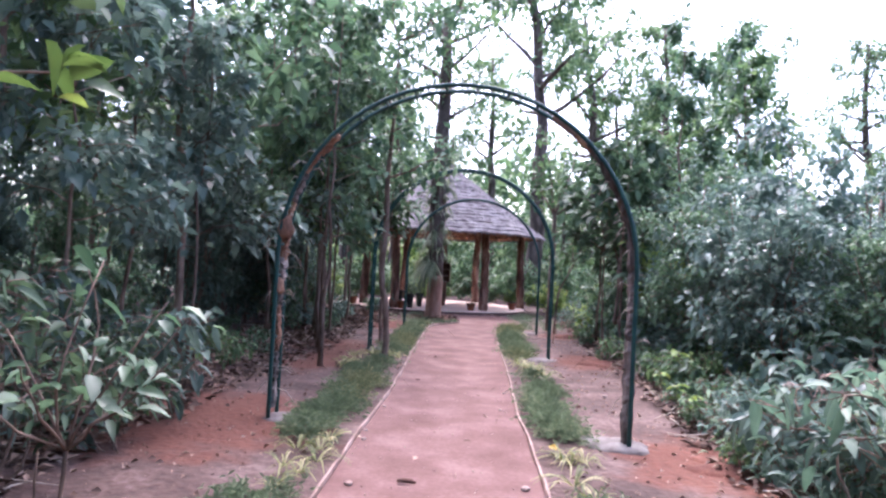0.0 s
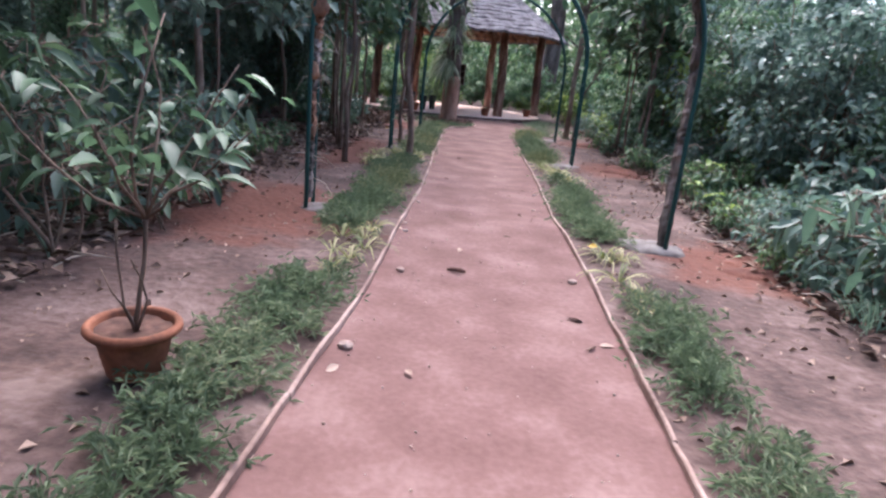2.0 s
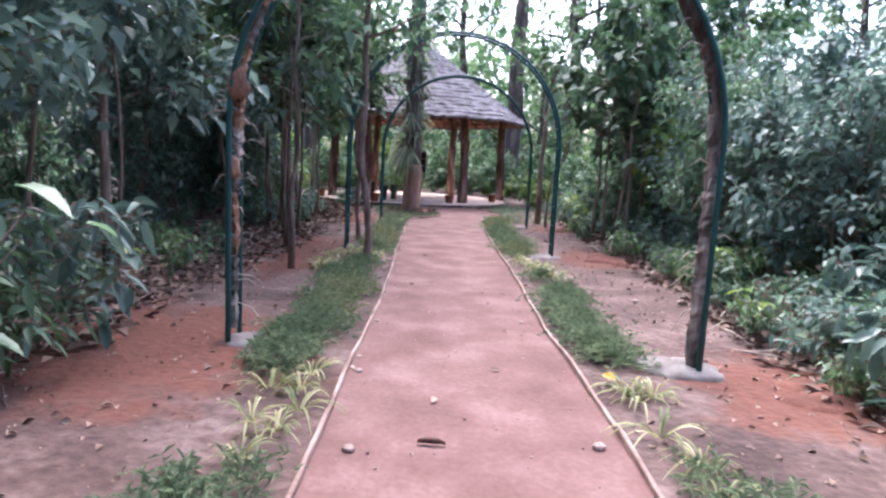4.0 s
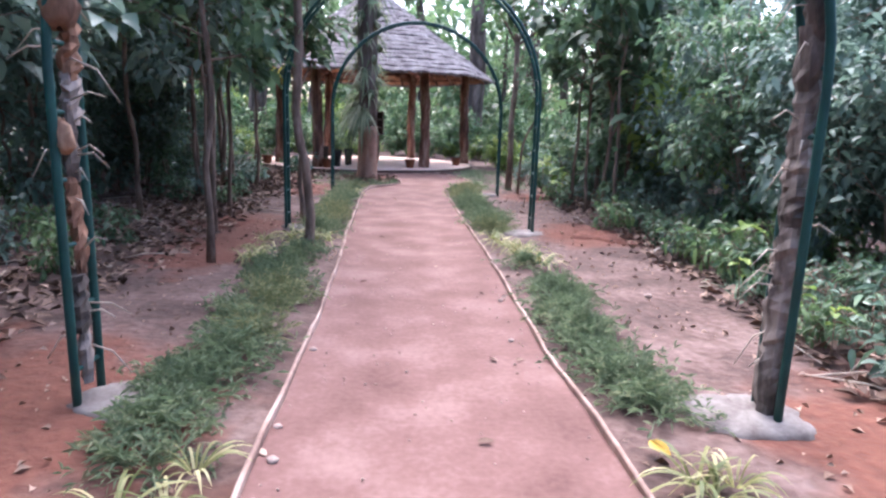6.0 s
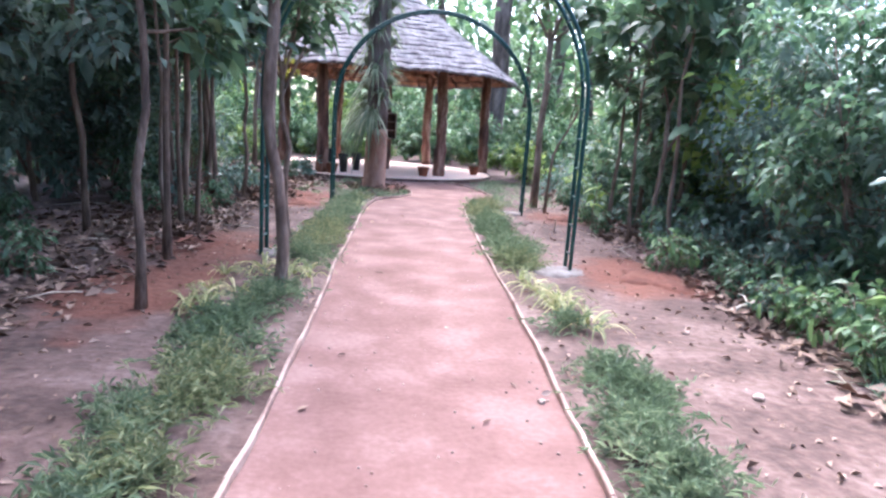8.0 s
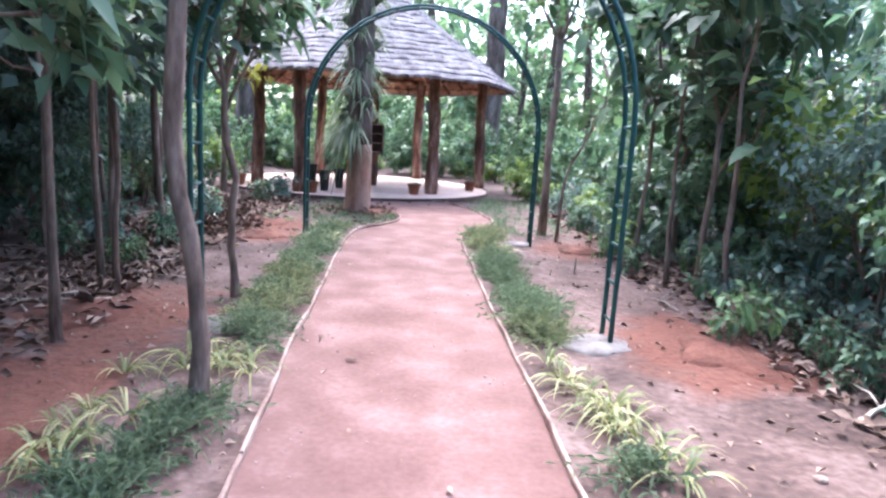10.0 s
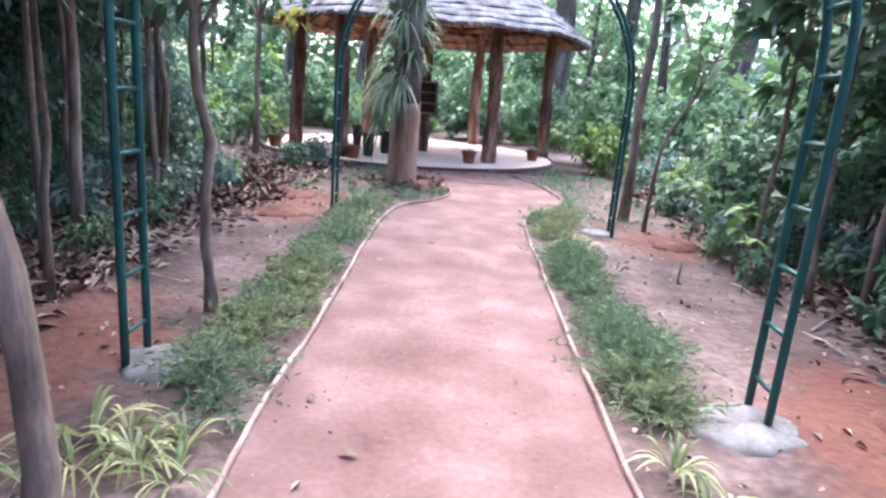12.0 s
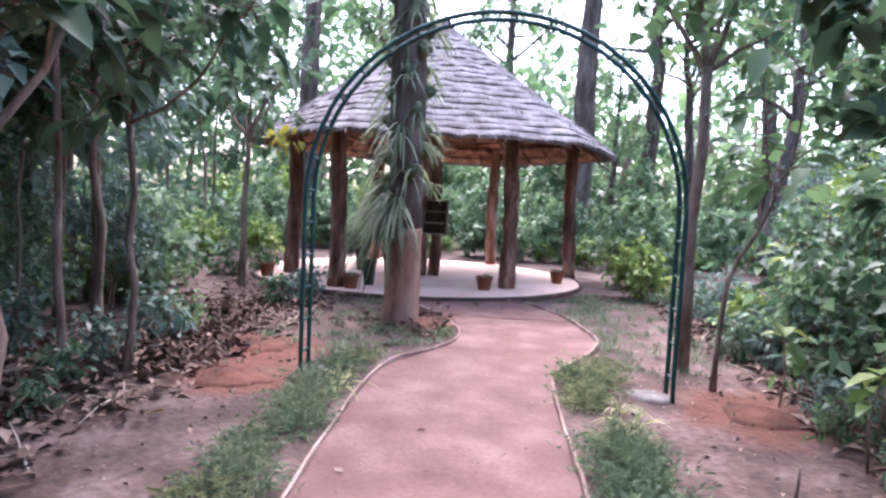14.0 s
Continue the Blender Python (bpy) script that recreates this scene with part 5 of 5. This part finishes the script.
grass_strip("grass_strip_left", -1, LEFT, [(-3, 1.9, 0.16, 0.46, 12), (2.8, 6.2, 0.2, 0.6, 16), (6.2, 7.0, 0.25, 0.5, 10), (7.6, 12.6, 0.14, 0.46, 12)], "strip of low feathery green planting beside the path")
grass_strip("grass_strip_right", 1, RIGHT, [(-3, 1.9, 0.16, 0.42, 12), (2.9, 6.4, 0.17, 0.5, 15), (7.8, 12.7, 0.14, 0.44, 15)], "strip of low feathery green planting beside the path")
far_grass = Geo()
for _ in range(700):
    x, y = rng.uniform(-2.4, 2.2), rng.uniform(12.6, 17.6)
    inside_path = (-0.5 < x < 1.15 and y < 15) or (-1.4 < x < 0.9 and y >= 14.2) or (x - CX) ** 2 + (y - CY) ** 2 < 3.15 ** 2 or (x < 0 and y < 13 and x > -0.95)
    if inside_path or (x < -1.9 and rng.random() < 0.8) or (x > 1.5 and rng.random() < 0.6):
        continue
    k = 26
    base = np.array([x, y, 0.0]) + rng.normal(0, 0.05, (k, 3)) * [1, 1, 0]
    straps(far_grass, base, rng.normal(0, 0.5, (k, 3)) * [1, 1, 0.3] + [0, 0, 0.9], rng.uniform(0.05, 0.16) * rng.uniform(0.6, 1.3, k), 0.008, 0.35, 2)
tagged(far_grass.ob("grass_patch", GRASS), "patchy grass round the old tree and path bend", "grass", kind="stuff")


def spider_plant(label, n, ln):
    g = Geo()
    a = rng.uniform(0, 6.28, n)
    base = np.stack([0.02 * np.cos(a), 0.02 * np.sin(a), np.full(n, -0.005)], 1)
    way = np.stack([np.cos(a) * 0.75, np.sin(a) * 0.75, rng.uniform(0.5, 1.4, n)], 1)
    straps(g, base, way, ln * rng.uniform(0.5, 1.25, n), rng.uniform(0.008, 0.013, n), 0.7, 6)
    return tagged(g.ob("spider_plant", SPIDER), label, "plant", "striped spider plants")


spiders = [spider_plant("striped yellow-green spider plant beside the path edging", 22, 0.26), spider_plant("arching striped spider plant in bare earth", 17, 0.29)]
place(spiders, [(x, y, rng.uniform(0, 360), rng.uniform(0.85, 1.25)) for x, y in SPIDER_SPOTS])


# ---- litter and small things ----
rng = np.random.default_rng(30)
def litter():
    g = Geo()
    n = 12000
    x = np.concatenate([-2.05 - rng.gamma(2.0, 0.55, n // 2), 2.15 + rng.gamma(2.0, 0.5, n // 2)])
    y = rng.uniform(0.3, 20, n)
    keep = (x - CX) ** 2 + (y - CY) ** 2 > 3.2 ** 2
    x, y = x[keep], y[keep]
    z = np.array([relief(a, b) for a, b in zip(x, y)]) + rng.uniform(0.006, 0.05, len(x))
    leaves(g, np.stack([x, y, z], 1), rng.normal(0, 1, (len(x), 3)) * [1, 1, 0.16], 0.11 * rng.uniform(0.5, 1.3, len(x)), 0.5, "folded", fold=0.2, droop=0.02)
    tagged(g.ob("leaf_litter", DEAD), "dry brown leaf litter under the trees", "leaf litter", kind="stuff")
    g = Geo()
    for _ in range(150):
        s = 1 if rng.random() < 0.5 else -1
        x, y = s * (2.1 + rng.gamma(2, 0.4)), rng.uniform(0.5, 16)
        a, ln = rng.uniform(0, 6.28), rng.uniform(0.15, 0.7)
        z = relief(x, y)
        d = np.array([math.cos(a), math.sin(a), rng.uniform(-0.02, 0.1)]) * ln
        p = np.array([x, y, z + 0.012])
        tube(g, [p, p + d * 0.5 + [0, 0, 0.02], p + d], [0.007, 0.006, 0.003], 5)
    tagged(g.ob("fallen_twigs", TWIG), "fallen grey twigs among the leaf litter", "twigs", kind="stuff")


litter()


def debris():
    """Crumbs of soil, chips and bits of leaf over the bare earth."""
    g = Geo()
    n = 2600
    x = np.concatenate([rng.uniform(-2.6, -0.7, n // 2), rng.uniform(0.75, 2.6, n // 2)])
    y = rng.uniform(-0.5, 16, n)
    keep = [not (edge_x(LEFT, b) - 0.06 < a < edge_x(RIGHT, b) + 0.06) and b < 13 for a, b in zip(x, y)]
    x, y = x[keep], y[keep]
    z = np.array([relief(a, b) for a, b in zip(x, y)]) + 0.004
    leaves(g, np.stack([x, y, z], 1), rng.normal(0, 1, (len(x), 3)) * [1, 1, 0.2], 0.035 * rng.uniform(0.4, 1.8, len(x)), 0.6, "folded", fold=0.3, droop=0.0)
    tagged(g.ob("ground_debris", DEAD), "crumbs of dry leaf and bark on bare earth", "debris", kind="stuff")


debris()


def grit():
    """Loose crumbs of laterite on the path."""
    g = Geo()
    for _ in range(420):
        y = rng.uniform(-1.5, 12.5)
        a, b = edge_x(LEFT, y), edge_x(RIGHT, y)
        u = rng.beta(0.6, 0.6)
        r = rng.uniform(0.004, 0.011)
        p = np.array([a + 0.04 + (b - a - 0.08) * u, y, r * 0.3])
        v = np.array([(1, 0, 0), (-0.9, 0.1, 0), (0.1, 1, 0), (0, -0.8, 0), (0, 0.1, 0.8), (0, 0, -0.6)]) * r * rng.uniform(0.6, 1.3, (6, 1)) + p
        g.add(v, [(0, 2, 4), (2, 1, 4), (1, 3, 4), (3, 0, 4), (2, 0, 5), (1, 2, 5), (3, 1, 5), (0, 3, 5)])
    tagged(g.ob("path_grit", STONE), "loose pale crumbs on the trodden path", "grit", kind="stuff")


grit()


def fallen_leaf(x, y, z, turn, size, label, material=DEAD):
    g = Geo()
    leaves(g, np.zeros((1, 3)), np.array([[1.0, 0, 0.08]]), size * 0.8, 0.45, "broad", fold=0.1, droop=0.05)
    o = tagged(g.ob("fallen_leaf", material), label, "leaf", "leaves fallen on the path")
    o.matrix_basis = pose(x, y, z + 0.006, 8, 0, turn)


for i, (x, y, s) in enumerate(((0.31, 3.1, 0.09), (-0.01, 2.52, 0.1), (0.76, 1.41, 0.12), (0.78, 1.1, 0.09), (0.45, 4.02, 0.09), (0.59, 3.98, 0.08), (-0.6, 7.88, 0.1), (-0.32, 7.53, 0.1),
                               (-0.48, 7.35, 0.08), (-0.74, 10.24, 0.09), (-0.46, 4.9, 0.08), (0.55, 5.3, 0.07), (-0.35, 5.6, 0.07), (0.2, 6.2, 0.07), (-0.4, 10.9, 0.08), (0.1, 9.2, 0.07), (-0.55, 4.14, 0.09),
                               (0.3, 8.3, 0.06), (-0.1, 0.6, 0.08), (0.35, 4.9, 0.06), (-0.25, 6.6, 0.06))):
    fallen_leaf(x, y, 0.0, i * 77, s, "dry curled brown leaf on the laterite path")


for x, y, turn, size in ((0.66, 5.23, 30, 0.08), (-0.49, 2.97, 140, 0.09), (-0.42, 0.49, 60, 0.1), (-0.49, -0.18, 100, 0.1), (0.8, 1.12, 10, 0.1)):
    fallen_leaf(x, y, 0.0, turn, size, "pale dry leaf lying on the laterite path", PALE_LEAF)
fallen_leaf(-2.07, 10.71, 0.02, 50, 0.14, "bright yellow fallen leaf on bare earth", YELLOW_LEAF)
fallen_leaf(1.0, 3.09, 0.02, 290, 0.16, "orange-yellow withered leaf beside the path edging", YELLOW_LEAF)


def stone(x, y, r, label, material=STONE):
    bm = bmesh.new()
    bmesh.ops.create_icosphere(bm, subdivisions=2, radius=r)
    for v in bm.verts:
        v.co *= 1 + 0.3 * noise.noise(v.co * (1.2 / r) + Vector((x, y, 0)))
        v.co.z *= 0.6
    me = bpy.data.meshes.new("stone")
    bm.to_mesh(me)
    bm.free()
    me.materials.append(material)
    o = tagged(new("stone", me), label, "stone", "small stones on the path")
    o.location = (x, y, r * 0.35)


for x, y, r in ((-0.34, 1.94, 0.028), (0.77, 2.11, 0.03), (-0.46, 2.94, 0.022), (-0.51, 4.09, 0.022), (0.61, 4.3, 0.02), (1.8, 5.35, 0.03), (1.81, 6.37, 0.03), (-0.4, 0.75, 0.035), (0.65, 5.15, 0.02),
                (-0.5, 3.2, 0.018), (0.92, 5.0, 0.02), (0.8, 9.7, 0.022), (0.75, 8.3, 0.025)):
    stone(x, y, r, "small pale earthy stone on the ground")


def bark_piece():
    g = tube(Geo(), [(-0.06, 0, 0.012), (-0.02, 0.006, 0.016), (0.03, 0.004, 0.015), (0.065, -0.004, 0.011)], [0.008, 0.014, 0.014, 0.007], 8, 0.15)
    o = tagged(g.ob("bark_piece", DARK_WOODCHIP), "dark curled piece of bark on the path", "bark piece")
    o.location = (0.01, 2.05, 0)


bark_piece()


def stake(x, y, h):
    g = tube(Geo(), [(x, y, -0.05), (x + 0.004, y, h * 0.5), (x + 0.006, y + 0.004, h)], [0.010, 0.010, 0.008], 7, 0.1)
    tagged(g.ob("wooden_stake", BARK), "short cut wooden stake in bare earth", "stake")


stake(1.64, 10.4, 0.17)


def fallen_branch(x, y, turn, ln, r, label):
    g = Geo()
    main = curved((0, 0, r), (ln, 0, r + 0.03), 0.03, 8)
    main[:, 2] = np.maximum(main[:, 2], r * 0.7)
    tube(g, main, np.linspace(r, r * 0.45, 8), 8, 0.12)
    for k, side in ((3, 1), (5, -1)):
        p = main[k]
        tube(g, [p, p + np.array([0.12, 0.09 * side, 0.03]), p + np.array([0.22, 0.2 * side, 0.02])], [r * 0.5, r * 0.4, r * 0.2], 6, 0.1)
    o = tagged(g.ob("fallen_branch", TWIG), label, "branch", "fallen branches")
    o.matrix_basis = pose(x, y, relief(x, y), 0, 0, turn)


fallen_branch(-3.2, 8.35, 8, 0.95, 0.018, "pale fallen branch lying in leaf litter")
fallen_branch(2.45, 2.25, 28, 0.55, 0.014, "pale broken stick at the foot of the thicket")
fallen_branch(2.35, 6.95, 40, 0.6, 0.016, "grey fallen branch at the foot of the thicket")
fallen_branch(-2.75, 0.95, -10, 0.6, 0.013, "pale dry stick under the bushes")


def tree_bed():
    """Dry leaves gathered round the old tree's foot."""
    g = Geo()
    n = 420
    a, r = rng.uniform(0, 6.28, n), 0.25 + rng.gamma(2.0, 0.17, n)
    x, y = -1.0 + r * np.cos(a), 14.3 + r * np.sin(a)
    keep = (x < -0.5) | (y > 15.3)
    x, y = x[keep], y[keep]
    leaves(g, np.stack([x, y, rng.uniform(0.005, 0.07, len(x))], 1), rng.normal(0, 1, (len(x), 3)) * [1, 1, 0.3], 0.1 * rng.uniform(0.5, 1.3, len(x)), 0.35, "folded", fold=0.2, droop=0.02)
    tagged(g.ob("dry_leaf_bed", DEAD), "dry brown leaves heaped round the old tree", "leaf litter", kind="stuff")
    # drifts of curled leaves along the edge of the grove
    g = Geo()
    n = 1500
    y = rng.uniform(8.6, 15.2, n)
    x = -2.45 - 0.25 * np.sin(y * 1.9) - rng.gamma(1.8, 0.3, n)
    z = np.array([relief(a, b) for a, b in zip(x, y)]) + rng.uniform(0.006, 0.09, n)
    leaves(g, np.stack([x, y, z], 1), rng.normal(0, 1, (n, 3)) * [1, 1, 0.35], 0.12 * rng.uniform(0.5, 1.3, n), 0.42, "folded", fold=0.35, droop=0.1)
    tagged(g.ob("leaf_drift", DEAD), "drift of curled dry leaves along the grove edge", "leaf litter", kind="stuff")


tree_bed()
soil_mound(-0.85, 14.25, 0.42, 0.6, 0.06, "low earth bank beside the old tree")
